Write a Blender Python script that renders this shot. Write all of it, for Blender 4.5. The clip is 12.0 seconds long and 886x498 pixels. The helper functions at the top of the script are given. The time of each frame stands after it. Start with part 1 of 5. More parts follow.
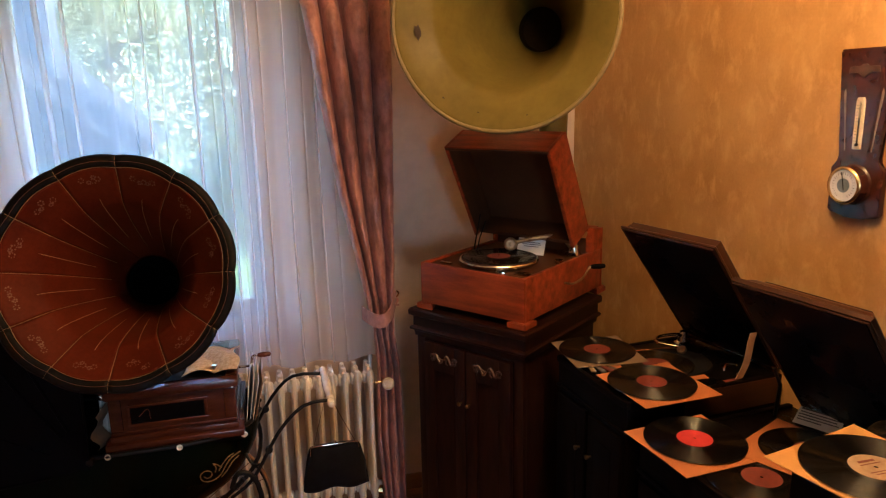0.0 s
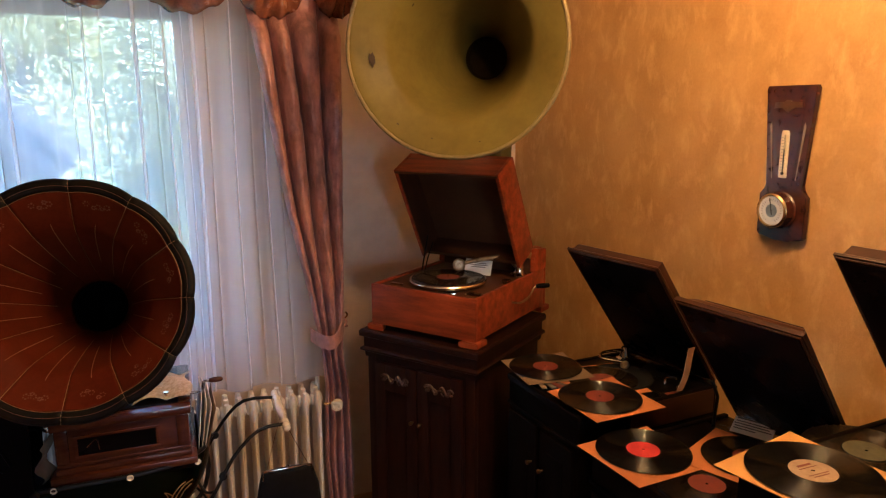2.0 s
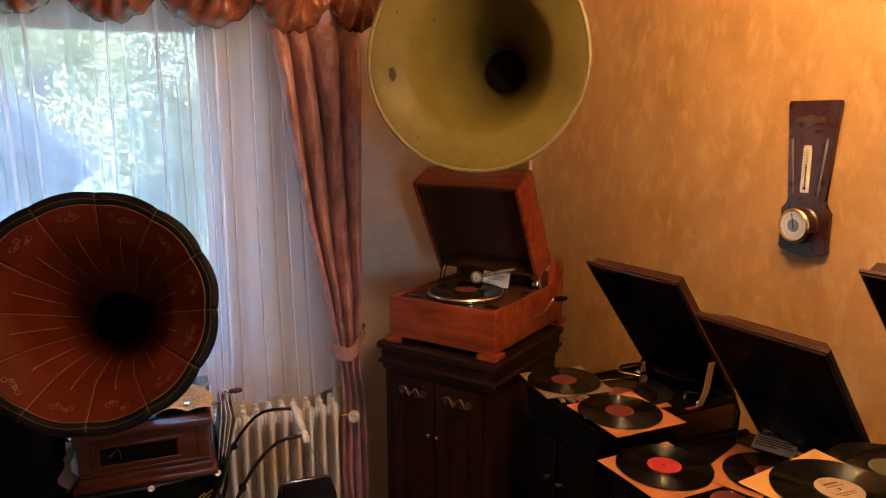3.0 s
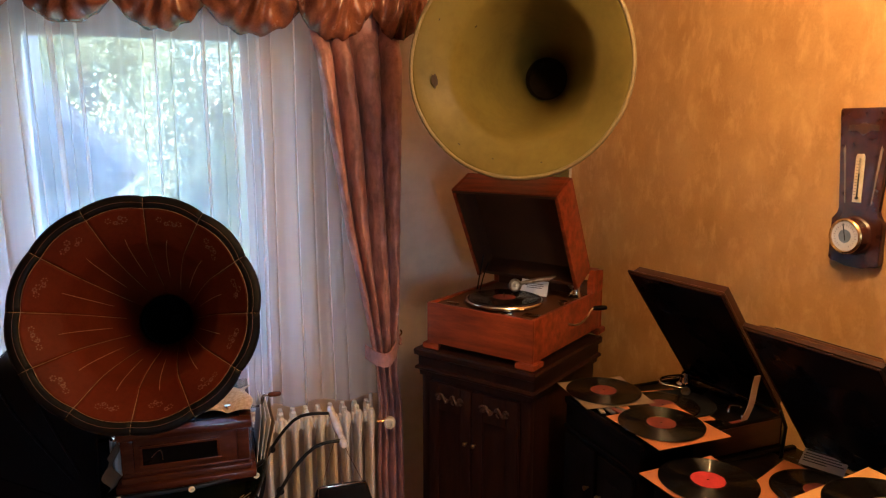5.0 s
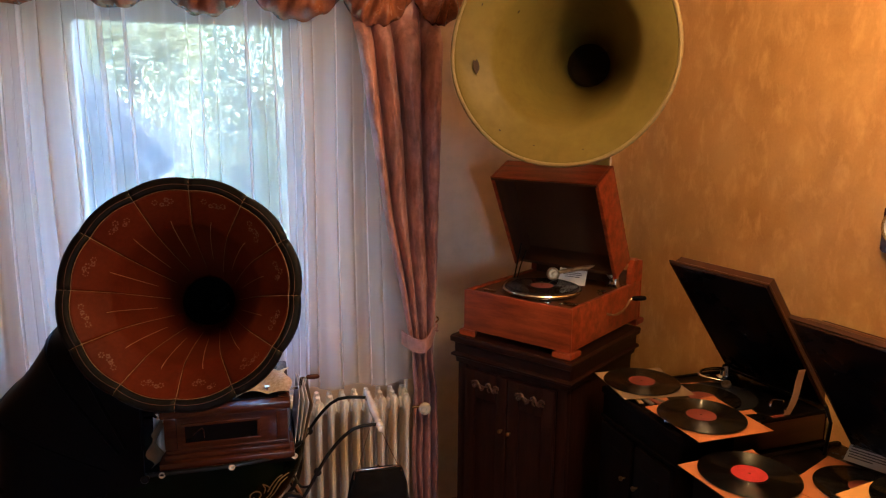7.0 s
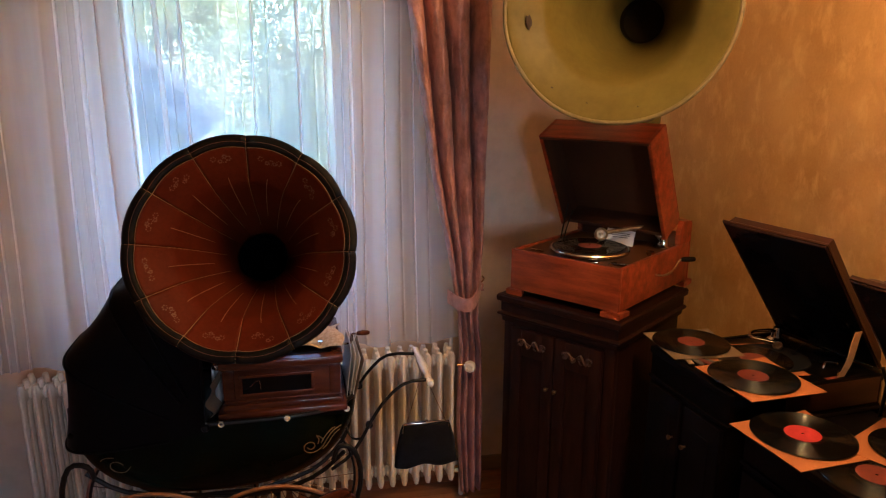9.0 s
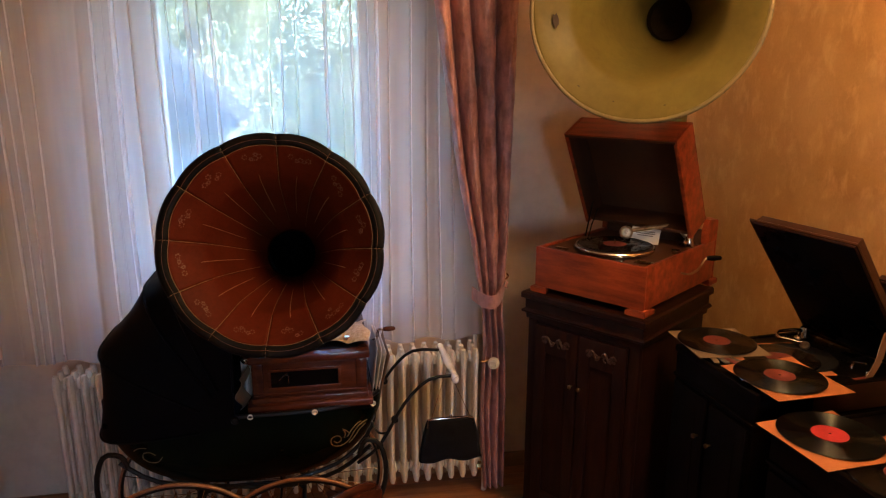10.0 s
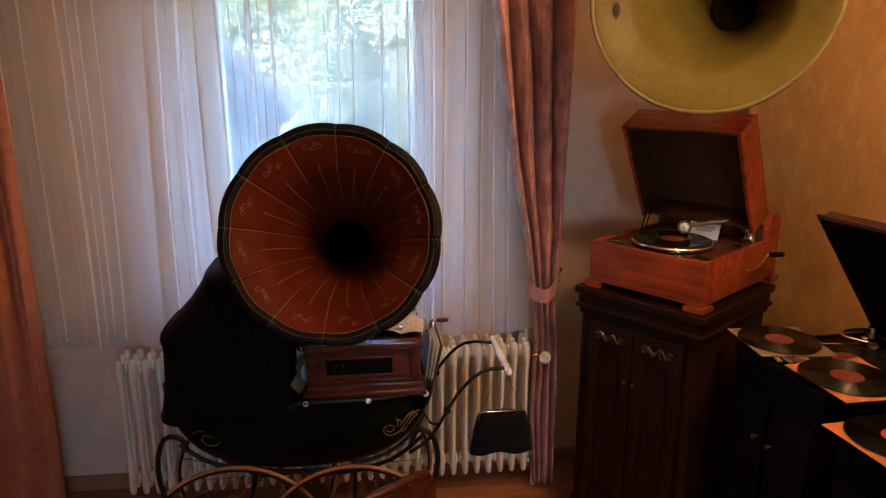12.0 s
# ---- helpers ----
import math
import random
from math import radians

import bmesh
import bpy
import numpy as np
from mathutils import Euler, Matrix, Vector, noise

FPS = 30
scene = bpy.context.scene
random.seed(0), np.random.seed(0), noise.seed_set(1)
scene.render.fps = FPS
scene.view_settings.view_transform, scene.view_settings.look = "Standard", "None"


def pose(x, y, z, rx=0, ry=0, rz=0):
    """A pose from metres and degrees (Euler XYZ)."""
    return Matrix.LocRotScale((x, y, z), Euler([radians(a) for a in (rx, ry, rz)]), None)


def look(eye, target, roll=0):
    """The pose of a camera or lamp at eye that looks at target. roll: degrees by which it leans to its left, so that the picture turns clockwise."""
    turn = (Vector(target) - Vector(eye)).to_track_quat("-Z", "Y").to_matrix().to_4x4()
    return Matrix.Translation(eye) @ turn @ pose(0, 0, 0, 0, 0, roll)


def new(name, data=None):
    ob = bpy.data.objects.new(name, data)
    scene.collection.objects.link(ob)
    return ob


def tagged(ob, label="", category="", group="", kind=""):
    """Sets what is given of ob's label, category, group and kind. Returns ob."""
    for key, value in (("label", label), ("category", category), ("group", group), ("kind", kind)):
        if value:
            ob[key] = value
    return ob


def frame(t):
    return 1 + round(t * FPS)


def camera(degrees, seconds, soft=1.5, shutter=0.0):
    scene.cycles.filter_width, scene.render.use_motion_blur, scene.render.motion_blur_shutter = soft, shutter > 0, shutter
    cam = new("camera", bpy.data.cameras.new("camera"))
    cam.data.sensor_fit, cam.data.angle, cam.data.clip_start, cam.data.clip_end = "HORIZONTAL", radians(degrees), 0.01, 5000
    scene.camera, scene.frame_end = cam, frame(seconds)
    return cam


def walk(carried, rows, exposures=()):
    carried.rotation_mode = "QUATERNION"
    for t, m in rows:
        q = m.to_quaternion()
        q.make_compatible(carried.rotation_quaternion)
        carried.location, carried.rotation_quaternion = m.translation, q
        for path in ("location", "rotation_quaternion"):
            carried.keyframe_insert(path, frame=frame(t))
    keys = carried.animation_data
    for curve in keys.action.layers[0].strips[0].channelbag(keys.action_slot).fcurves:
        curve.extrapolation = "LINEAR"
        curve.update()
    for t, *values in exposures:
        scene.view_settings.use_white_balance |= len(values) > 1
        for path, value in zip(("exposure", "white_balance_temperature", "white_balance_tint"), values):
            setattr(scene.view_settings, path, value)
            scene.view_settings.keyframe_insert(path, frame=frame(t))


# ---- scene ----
cam = camera(65.0, 12.0, 1.2)
PATH = [
    (0, (0.05, -0.007, 1.777), (0.548, 1.881, 1.341), -1.2),
    (0.5, (0.007, -0.021, 1.785), (0.611, 1.837, 1.358), -1.0),
    (1, (-0.027, -0.032, 1.789), (0.648, 1.803, 1.368), -0.7),
    (1.5, (-0.04, -0.034, 1.803), (0.663, 1.793, 1.395), -0.5),
    (2, (-0.047, -0.022, 1.807), (0.657, 1.808, 1.414), -0.3),
    (2.5, (-0.059, -0.013, 1.810), (0.632, 1.825, 1.430), -0.3),
    (3, (-0.074, -0.017, 1.819), (0.603, 1.829, 1.453), -0.2),
    (5, (-0.092, -0.005, 1.814), (0.497, 1.875, 1.471), 0.0),
    (5.5, (-0.097, 0.01, 1.807), (0.475, 1.895, 1.457), 0.2),
    (6, (-0.1, 0.005, 1.807), (0.442, 1.896, 1.442), 0.2),
    (6.5, (-0.102, 0.002, 1.809), (0.417, 1.898, 1.441), 0.1),
    (7, (-0.11, 0.0, 1.802), (0.387, 1.901, 1.431), 0.4),
    (9, (-0.166, 0.002, 1.788), (0.236, 1.903, 1.314), 0.2),
    (9.5, (-0.173, -0.003, 1.788), (0.195, 1.903, 1.307), -0.0),
    (10, (-0.184, -0.014, 1.793), (0.158, 1.896, 1.311), 0.1),
    (10.5, (-0.192, -0.014, 1.788), (0.123, 1.9, 1.302), 0.3),
    (11, (-0.201, -0.017, 1.789), (0.075, 1.903, 1.301), 0.4),
    (11.5, (-0.206, -0.016, 1.784), (0.044, 1.907, 1.295), 0.3),
    (12, (-0.217, -0.006, 1.782), (-0.001, 1.919, 1.285), 0.0),
]
walk(cam, [(t, look(eye, target, roll)) for t, eye, target, roll in PATH], [(0.0, 4.27, 5330, 10), (12.0, 4.27, 5330, 10)])

# ---- light ----
world = bpy.data.worlds.new("world")
scene.world = world
world.use_nodes = True
wn = world.node_tree.nodes
sky = wn.new("ShaderNodeTexSky")
sky.sky_type, sky.sun_disc = "NISHITA", False
sky.sun_elevation, sky.sun_rotation = radians(41.6), radians(90)
sky.air_density, sky.dust_density, sky.ozone_density = 1.2, 0.3, 4.0
wn["Background"].inputs["Strength"].default_value = 0.15
world.node_tree.links.new(sky.outputs[0], wn["Background"].inputs["Color"])

sun = new("sun", bpy.data.lights.new("sun", "SUN"))
sun.data.energy, sun.data.angle, sun.data.color = 2.3, radians(0.5), (1.0, 0.95, 0.86)
sun.matrix_world = look((9.0, 7.0, 9.0), (0.0, 7.0, 1.0))

LAMP = Vector((0.85, 1.0, 2.50))
for k in range(3):
    a = radians(90 + 120 * k)
    bulb = new("bulb_light", bpy.data.lights.new("bulb_light", "POINT"))
    bulb.data.energy, bulb.data.color, bulb.data.shadow_soft_size = 1.3, (1.0, 0.525, 0.178), 0.024
    bulb.location = LAMP + Vector((0.17 * math.cos(a), 0.17 * math.sin(a), -0.06))

# daylight through the second window, behind the viewer
day = new("window_daylight", bpy.data.lights.new("window_daylight", "AREA"))
day.data.shape, day.data.size, day.data.size_y = "RECTANGLE", 0.78, 0.98
day.data.energy, day.data.color = 0.6, (0.78, 0.88, 1.0)
day.matrix_world = look((0.50, -2.62, 1.50), (0.50, 2.0, 1.50))


# ---- materials ----
def rgb(c):
    return (*c, 1.0)


def material(name, base, rough=0.5, metal=0.0, dark=None, scale=8.0, stretch=(1, 1, 1), mix=(0.35, 0.65), bump=0.1, fine=120.0,
             spec=0.5, coat=0.0, sheen=0.0, rand=0.0):
    """A surface with stains at one scale, grain at a finer one, and relief."""
    m = bpy.data.materials.new(name)
    m.use_nodes = True
    nt = m.node_tree
    n, ln = nt.nodes, nt.links
    b = n["Principled BSDF"]
    b.inputs["Metallic"].default_value = metal
    b.inputs["Specular IOR Level"].default_value = spec
    b.inputs["Coat Weight"].default_value = coat
    b.inputs["Coat Roughness"].default_value = 0.08
    b.inputs["Sheen Weight"].default_value = sheen
    tc = n.new("ShaderNodeTexCoord")
    mp = n.new("ShaderNodeMapping")
    mp.inputs["Scale"].default_value = stretch
    ln.new(tc.outputs["Object"], mp.inputs["Vector"])
    n1 = n.new("ShaderNodeTexNoise")
    n1.inputs["Scale"].default_value, n1.inputs["Detail"].default_value, n1.inputs["Roughness"].default_value = scale, 6, 0.6
    n2 = n.new("ShaderNodeTexNoise")
    n2.inputs["Scale"].default_value, n2.inputs["Detail"].default_value = fine, 3
    for q in (n1, n2):
        ln.new(mp.outputs[0], q.inputs["Vector"])
    add = n.new("ShaderNodeMath")
    add.operation = "MULTIPLY_ADD"
    add.inputs[1].default_value, add.inputs[2].default_value = 0.25, 0.0
    ln.new(n2.outputs[0], add.inputs[0])
    s = n.new("ShaderNodeMath")
    ln.new(n1.outputs[0], s.inputs[0])
    ln.new(add.outputs[0], s.inputs[1])
    ramp = n.new("ShaderNodeValToRGB")
    ramp.color_ramp.elements[0].position, ramp.color_ramp.elements[1].position = mix[0] + 0.12, mix[1] + 0.12
    ramp.color_ramp.elements[0].color = rgb(dark if dark else [c * 0.6 for c in base])
    ramp.color_ramp.elements[1].color = rgb(base)
    ln.new(s.outputs[0], ramp.inputs[0])
    col = ramp.outputs[0]
    if rand:
        info = n.new("ShaderNodeObjectInfo")
        hsv = n.new("ShaderNodeHueSaturation")
        mr = n.new("ShaderNodeMapRange")
        mr.inputs["To Min"].default_value, mr.inputs["To Max"].default_value = 1 - rand, 1 + rand
        ln.new(info.outputs["Random"], mr.inputs["Value"])
        ln.new(mr.outputs[0], hsv.inputs["Value"])
        ln.new(col, hsv.inputs["Color"])
        col = hsv.outputs[0]
    ln.new(col, b.inputs["Base Color"])
    rr = n.new("ShaderNodeMapRange")
    rr.inputs["To Min"].default_value, rr.inputs["To Max"].default_value = max(0.02, rough * 0.8), min(1, rough * 1.2)
    ln.new(n1.outputs[0], rr.inputs["Value"])
    ln.new(rr.outputs[0], b.inputs["Roughness"])
    if bump:
        bp = n.new("ShaderNodeBump")
        bp.inputs["Strength"].default_value, bp.inputs["Distance"].default_value = bump, 0.004
        ln.new(s.outputs[0], bp.inputs["Height"])
        ln.new(bp.outputs[0], b.inputs["Normal"])
    return m




def glazed_plaster():
    """Ochre glaze dabbed on trowelled plaster: warm clouds, small lighter dabs with more gloss."""
    m = material("ochre_plaster", (0.5, 0.28, 0.084), 0.5, dark=(0.38, 0.195, 0.05), scale=5, mix=(0.3, 0.66), bump=0.0)
    n, ln = m.node_tree.nodes, m.node_tree.links
    b = n["Principled BSDF"]
    tc = n.new("ShaderNodeTexCoord")
    dab = n.new("ShaderNodeTexNoise")
    dab.inputs["Scale"].default_value, dab.inputs["Detail"].default_value, dab.inputs["Roughness"].default_value, dab.inputs["Distortion"].default_value = 11, 7, 0.68, 0.25
    mp = n.new("ShaderNodeMapping")
    mp.inputs["Scale"].default_value, mp.inputs["Rotation"].default_value = (1, 1.5, 0.8), (0.6, 0, 0)
    ln.new(tc.outputs["Object"], mp.inputs[0])
    ln.new(mp.outputs[0], dab.inputs["Vector"])
    mask = n.new("ShaderNodeMapRange")
    mask.inputs["From Min"].default_value, mask.inputs["From Max"].default_value = 0.50, 0.72
    ln.new(dab.outputs[0], mask.inputs["Value"])
    mx = n.new("ShaderNodeMix")
    mx.data_type = "RGBA"
    old = b.inputs["Base Color"].links[0].from_socket
    ln.new(mask.outputs[0], mx.inputs[0])
    ln.new(old, mx.inputs[6])
    mx.inputs[7].default_value = (0.58, 0.345, 0.118, 1)
    ln.new(mx.outputs[2], b.inputs["Base Color"])
    rg = n.new("ShaderNodeMapRange")
    rg.inputs["To Min"].default_value, rg.inputs["To Max"].default_value = 0.58, 0.4
    ln.new(mask.outputs[0], rg.inputs["Value"])
    ln.new(rg.outputs[0], b.inputs["Roughness"])
    bp = n.new("ShaderNodeBump")
    bp.inputs["Strength"].default_value, bp.inputs["Distance"].default_value = 0.45, 0.006
    ln.new(dab.outputs[0], bp.inputs["Height"])
    ln.new(bp.outputs[0], b.inputs["Normal"])
    return m


WALL = glazed_plaster()
PLASTER = material("beige_plaster", (0.68, 0.55, 0.42), 0.6, dark=(0.63, 0.505, 0.38), scale=15, mix=(0.4, 0.58), bump=0.35, fine=38)
WHITE = material("white_paint", (0.78, 0.77, 0.74), 0.5, dark=(0.7, 0.69, 0.66), scale=3, bump=0.05)
CREAM = material("cream_enamel", (0.82, 0.77, 0.66), 0.32, dark=(0.68, 0.6, 0.47), scale=14, mix=(0.2, 0.55), bump=0.15)
PARQUET = material("parquet", (0.40, 0.17, 0.06), 0.3, dark=(0.24, 0.09, 0.03), scale=3, stretch=(1.2, 12, 12), bump=0.08, rand=0.25)
OAK = material("dark_oak", (0.022, 0.0062, 0.003), 0.38, dark=(0.0095, 0.003, 0.0017), scale=6, stretch=(9, 9, 1), bump=0.3, fine=60, spec=0.16)
MAHOGANY = material("red_mahogany", (0.32, 0.055, 0.0105), 0.33, dark=(0.13, 0.021, 0.005), scale=4, stretch=(1, 8, 8), bump=0.06, fine=70, spec=0.26)
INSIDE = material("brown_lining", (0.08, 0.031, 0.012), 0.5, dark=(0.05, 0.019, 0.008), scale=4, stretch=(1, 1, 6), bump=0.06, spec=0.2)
EBONY = material("black_lacquer", (0.004, 0.003, 0.003), 0.28, dark=(0.003, 0.0025, 0.0025), scale=5, bump=0.02, spec=0.06)
WALNUT = material("brown_walnut", (0.05, 0.017, 0.0075), 0.34, dark=(0.024, 0.0085, 0.004), scale=4, stretch=(6, 1, 6), bump=0.08, fine=70, spec=0.3)
BLACKWOOD = material("black_stained_wood", (0.004, 0.0024, 0.0018), 0.5, dark=(0.0022, 0.0014, 0.0011), scale=5, stretch=(8, 8, 1), bump=0.2, spec=0.04)
CLOTHBLACK = material("black_oilcloth", (0.0026, 0.0026, 0.003), 0.48, dark=(0.0016, 0.0016, 0.002), scale=12, bump=0.25, sheen=0.0, spec=0.05)
IRON = material("black_iron", (0.02, 0.02, 0.02), 0.4, 0.6, scale=20, bump=0.15, spec=0.3)
CHROME = material("nickel", (0.72, 0.66, 0.56), 0.16, 1.0, dark=(0.5, 0.44, 0.36), scale=14, bump=0.03)
BRASS = material("brass", (0.66, 0.45, 0.18), 0.25, 1.0, dark=(0.4, 0.25, 0.09), scale=14, bump=0.05)
PORCELAIN = material("white_porcelain", (0.80, 0.76, 0.68), 0.18, dark=(0.7, 0.62, 0.5), scale=16, bump=0.02)
GREEN = material("dark_green_lacquer", (0.0024, 0.0056, 0.0032), 0.25, dark=(0.0015, 0.003, 0.002), scale=7, bump=0.08, spec=0.06)
GILT = material("gilt_paint", (0.3, 0.19, 0.075), 0.45, 0.2, dark=(0.2, 0.12, 0.045), scale=30, bump=0.05)
ROSEGOLD = material("worn_floral_paint", (0.15, 0.062, 0.026), 0.6, dark=(0.09, 0.03, 0.013), scale=40, bump=0.05)
HORNRED = material("red_tin_lacquer", (0.095, 0.0145, 0.0035), 0.5, dark=(0.06, 0.0085, 0.0024), scale=6, bump=0.06, spec=0.06)
# rim lacquer: dark by itself, its colour lowered further to read as back-lit
HORNRIM = material("backlit_dark_lacquer", (0.007, 0.006, 0.0055), 0.5, dark=(0.004, 0.0035, 0.003), scale=12, bump=0.1, spec=0.1)
HORNOLIVE = material("olive_papier_mache", (0.135, 0.104, 0.02), 0.42, dark=(0.085, 0.063, 0.012), scale=5, mix=(0.25, 0.6), bump=0.35, fine=45, spec=0.13)
HORNEDGE = material("worn_horn_edge", (0.17, 0.125, 0.045), 0.55, dark=(0.11, 0.08, 0.03), scale=30, mix=(0.3, 0.5), bump=0.4)
CHIP = material("bare_pulp", (0.03, 0.014, 0.005), 0.8, scale=40, bump=0.3)
DRAPE = material("rose_velvet", (0.5, 0.245, 0.21), 0.4, dark=(0.26, 0.122, 0.107), scale=16, stretch=(1, 1, 0.7), bump=2.2, fine=60, sheen=0.06, mix=(0.36, 0.62))
COPPERVELVET = material("copper_velvet", (0.47, 0.165, 0.075), 0.5, dark=(0.36, 0.115, 0.05), scale=20, bump=0.25, fine=90, sheen=0.05)
NICKELDULL = material("worn_nickel", (0.46, 0.37, 0.25), 0.38, 1.0, dark=(0.25, 0.18, 0.11), scale=30, bump=0.1)
CEILPAINT = material("white_ceiling_paint", (0.76, 0.73, 0.66), 0.8, dark=(0.70, 0.66, 0.58), scale=3, bump=0.1)
SATIN = material("copper_satin", (0.33, 0.115, 0.05), 0.26, dark=(0.14, 0.045, 0.02), scale=7, bump=0.45, sheen=0.0, spec=1.0)
SHELLAC = material("black_shellac", (0.0035, 0.0033, 0.003), 0.095, dark=(0.003, 0.003, 0.003), scale=14, bump=0.0, spec=0.55)
REDLABEL = material("red_paper", (0.52, 0.035, 0.03), 0.6, dark=(0.42, 0.025, 0.02), scale=30, bump=0.05)
DULLRED = material("brown_red_paper", (0.17, 0.03, 0.015), 0.6, dark=(0.12, 0.02, 0.01), scale=30, bump=0.05)
CREAMLABEL = material("beige_paper", (0.4, 0.29, 0.19), 0.65, dark=(0.3, 0.2, 0.12), scale=30, bump=0.05)
OLIVELABEL = material("grey_green_paper", (0.1, 0.095, 0.05), 0.65, scale=30, bump=0.05)
SLEEVE = material("orange_kraft_paper", (0.45, 0.155, 0.036), 0.7, dark=(0.38, 0.12, 0.028), scale=9, mix=(0.25, 0.6), bump=0.1, fine=160)
SLEEVEY = material("yellow_kraft_paper", (0.5, 0.26, 0.06), 0.7, dark=(0.43, 0.21, 0.046), scale=9, mix=(0.25, 0.6), bump=0.1, fine=160)
SLEEVEW = material("aged_white_paper", (0.24, 0.165, 0.095), 0.7, dark=(0.17, 0.11, 0.06), scale=9, bump=0.1, fine=160)
PAPER = material("white_card", (0.72, 0.70, 0.66), 0.7, dark=(0.62, 0.6, 0.56), scale=12, bump=0.05)
INK = material("grey_print", (0.12, 0.10, 0.09), 0.8, scale=40, bump=0)
VELVET = material("black_velvet", (0.010, 0.010, 0.012), 0.8, scale=20, bump=0.2, sheen=0.03, spec=0.05)
LACE = material("ecru_crochet", (0.60, 0.50, 0.36), 0.85, dark=(0.38, 0.29, 0.18), scale=90, bump=0.6)
FELT = material("dark_felt", (0.03, 0.012, 0.010), 0.9, scale=40, bump=0.2, sheen=0.05, spec=0.1)
IVORY = material("ivory_scale", (0.7, 0.6, 0.42), 0.5, dark=(0.58, 0.47, 0.3), scale=30, bump=0.02)
BAROWOOD = material("barometer_mahogany", (0.055, 0.015, 0.008), 0.25, dark=(0.03, 0.008, 0.005), scale=5, stretch=(7, 7, 1), bump=0.06)
SILVER = material("silvered_dial", (0.62, 0.60, 0.55), 0.35, 0.2, dark=(0.5, 0.48, 0.43), scale=20, bump=0.02)
BLUESTEEL = material("grey_dial_centre", (0.18, 0.22, 0.26), 0.4, 0.3, scale=20, bump=0.02)
AGEDBRASS = material("dull_brass", (0.26, 0.16, 0.07), 0.42, 1.0, dark=(0.12, 0.07, 0.03), scale=20, bump=0.05)
WORNOAK = material("worn_oak_carving", (0.08, 0.034, 0.017), 0.38, dark=(0.035, 0.014, 0.007), scale=30, bump=0.2)
# brown-black that puts the olive horn's throat shade into colour
SHADEBROWN = material("throat_shade_brown", (0.02, 0.014, 0.006), 0.9, scale=30, bump=0.2, spec=0.05)
# near-black for the flower horn's throat, its depth shade painted in
SHADEBLACK = material("throat_shade_black", (0.003, 0.003, 0.003), 0.95, scale=20, bump=0.1, spec=0.02)
SKIRT = material("brown_skirting", (0.36, 0.20, 0.09), 0.45, dark=(0.27, 0.14, 0.06), scale=5, stretch=(1, 1, 6), bump=0.08)
TAN = material("tan_wheel_rim", (0.34, 0.17, 0.075), 0.35, dark=(0.2, 0.09, 0.04), scale=20, bump=0.1)
LEAFY = material("leaves", (0.33, 0.32, 0.17), 0.5, dark=(0.13, 0.145, 0.06), scale=2.5, bump=0.0, spec=0.1)
BARK = material("bark", (0.14, 0.10, 0.07), 0.9, scale=12, bump=0.5)
LAWN = material("lawn", (0.07, 0.11, 0.03), 0.9, dark=(0.06, 0.09, 0.02), scale=2, bump=0.3)
SLATE = material("slate_roof", (0.04, 0.043, 0.05), 0.7, dark=(0.028, 0.03, 0.036), scale=6, bump=0.3, spec=0.08)
RENDERED = material("pale_house_render", (0.12, 0.13, 0.15), 0.8, scale=2, bump=0.1)


def record_gloss(m):
    """Grooved shellac: fine concentric V-shaped grooves."""
    nt = m.node_tree
    n, ln = nt.nodes, nt.links
    b = n["Principled BSDF"]
    tc, sep = n.new("ShaderNodeTexCoord"), n.new("ShaderNodeVectorMath")
    sep.operation, sep.inputs[1].default_value = "MULTIPLY", (1, 1, 0)
    ln.new(tc.outputs["Object"], sep.inputs[0])
    rad, unit = n.new("ShaderNodeVectorMath"), n.new("ShaderNodeVectorMath")
    rad.operation, unit.operation = "LENGTH", "NORMALIZE"
    ln.new(sep.outputs[0], rad.inputs[0])
    ln.new(sep.outputs[0], unit.inputs[0])
    ph, sn, am = n.new("ShaderNodeMath"), n.new("ShaderNodeMath"), n.new("ShaderNodeMath")
    ph.operation, sn.operation, am.operation = "MULTIPLY", "SINE", "MULTIPLY"
    ph.inputs[1].default_value, am.inputs[1].default_value = 2 * math.pi / 0.00031, 1.0
    ln.new(rad.outputs["Value"], ph.inputs[0])
    ln.new(ph.outputs[0], sn.inputs[0])
    ln.new(sn.outputs[0], am.inputs[0])
    tilt, tf, geo, add, nrm = n.new("ShaderNodeVectorMath"), n.new("ShaderNodeVectorTransform"), n.new("ShaderNodeNewGeometry"), n.new("ShaderNodeVectorMath"), n.new("ShaderNodeVectorMath")
    tilt.operation, add.operation, nrm.operation = "SCALE", "ADD", "NORMALIZE"
    tf.vector_type, tf.convert_from, tf.convert_to = "VECTOR", "OBJECT", "WORLD"
    ln.new(unit.outputs[0], tilt.inputs[0])
    ln.new(am.outputs[0], tilt.inputs["Scale"])
    ln.new(tilt.outputs[0], tf.inputs[0])
    ln.new(tf.outputs[0], add.inputs[0])
    ln.new(geo.outputs["Normal"], add.inputs[1])
    ln.new(add.outputs[0], nrm.inputs[0])
    ln.new(nrm.outputs[0], b.inputs["Normal"])


record_gloss(SHELLAC)


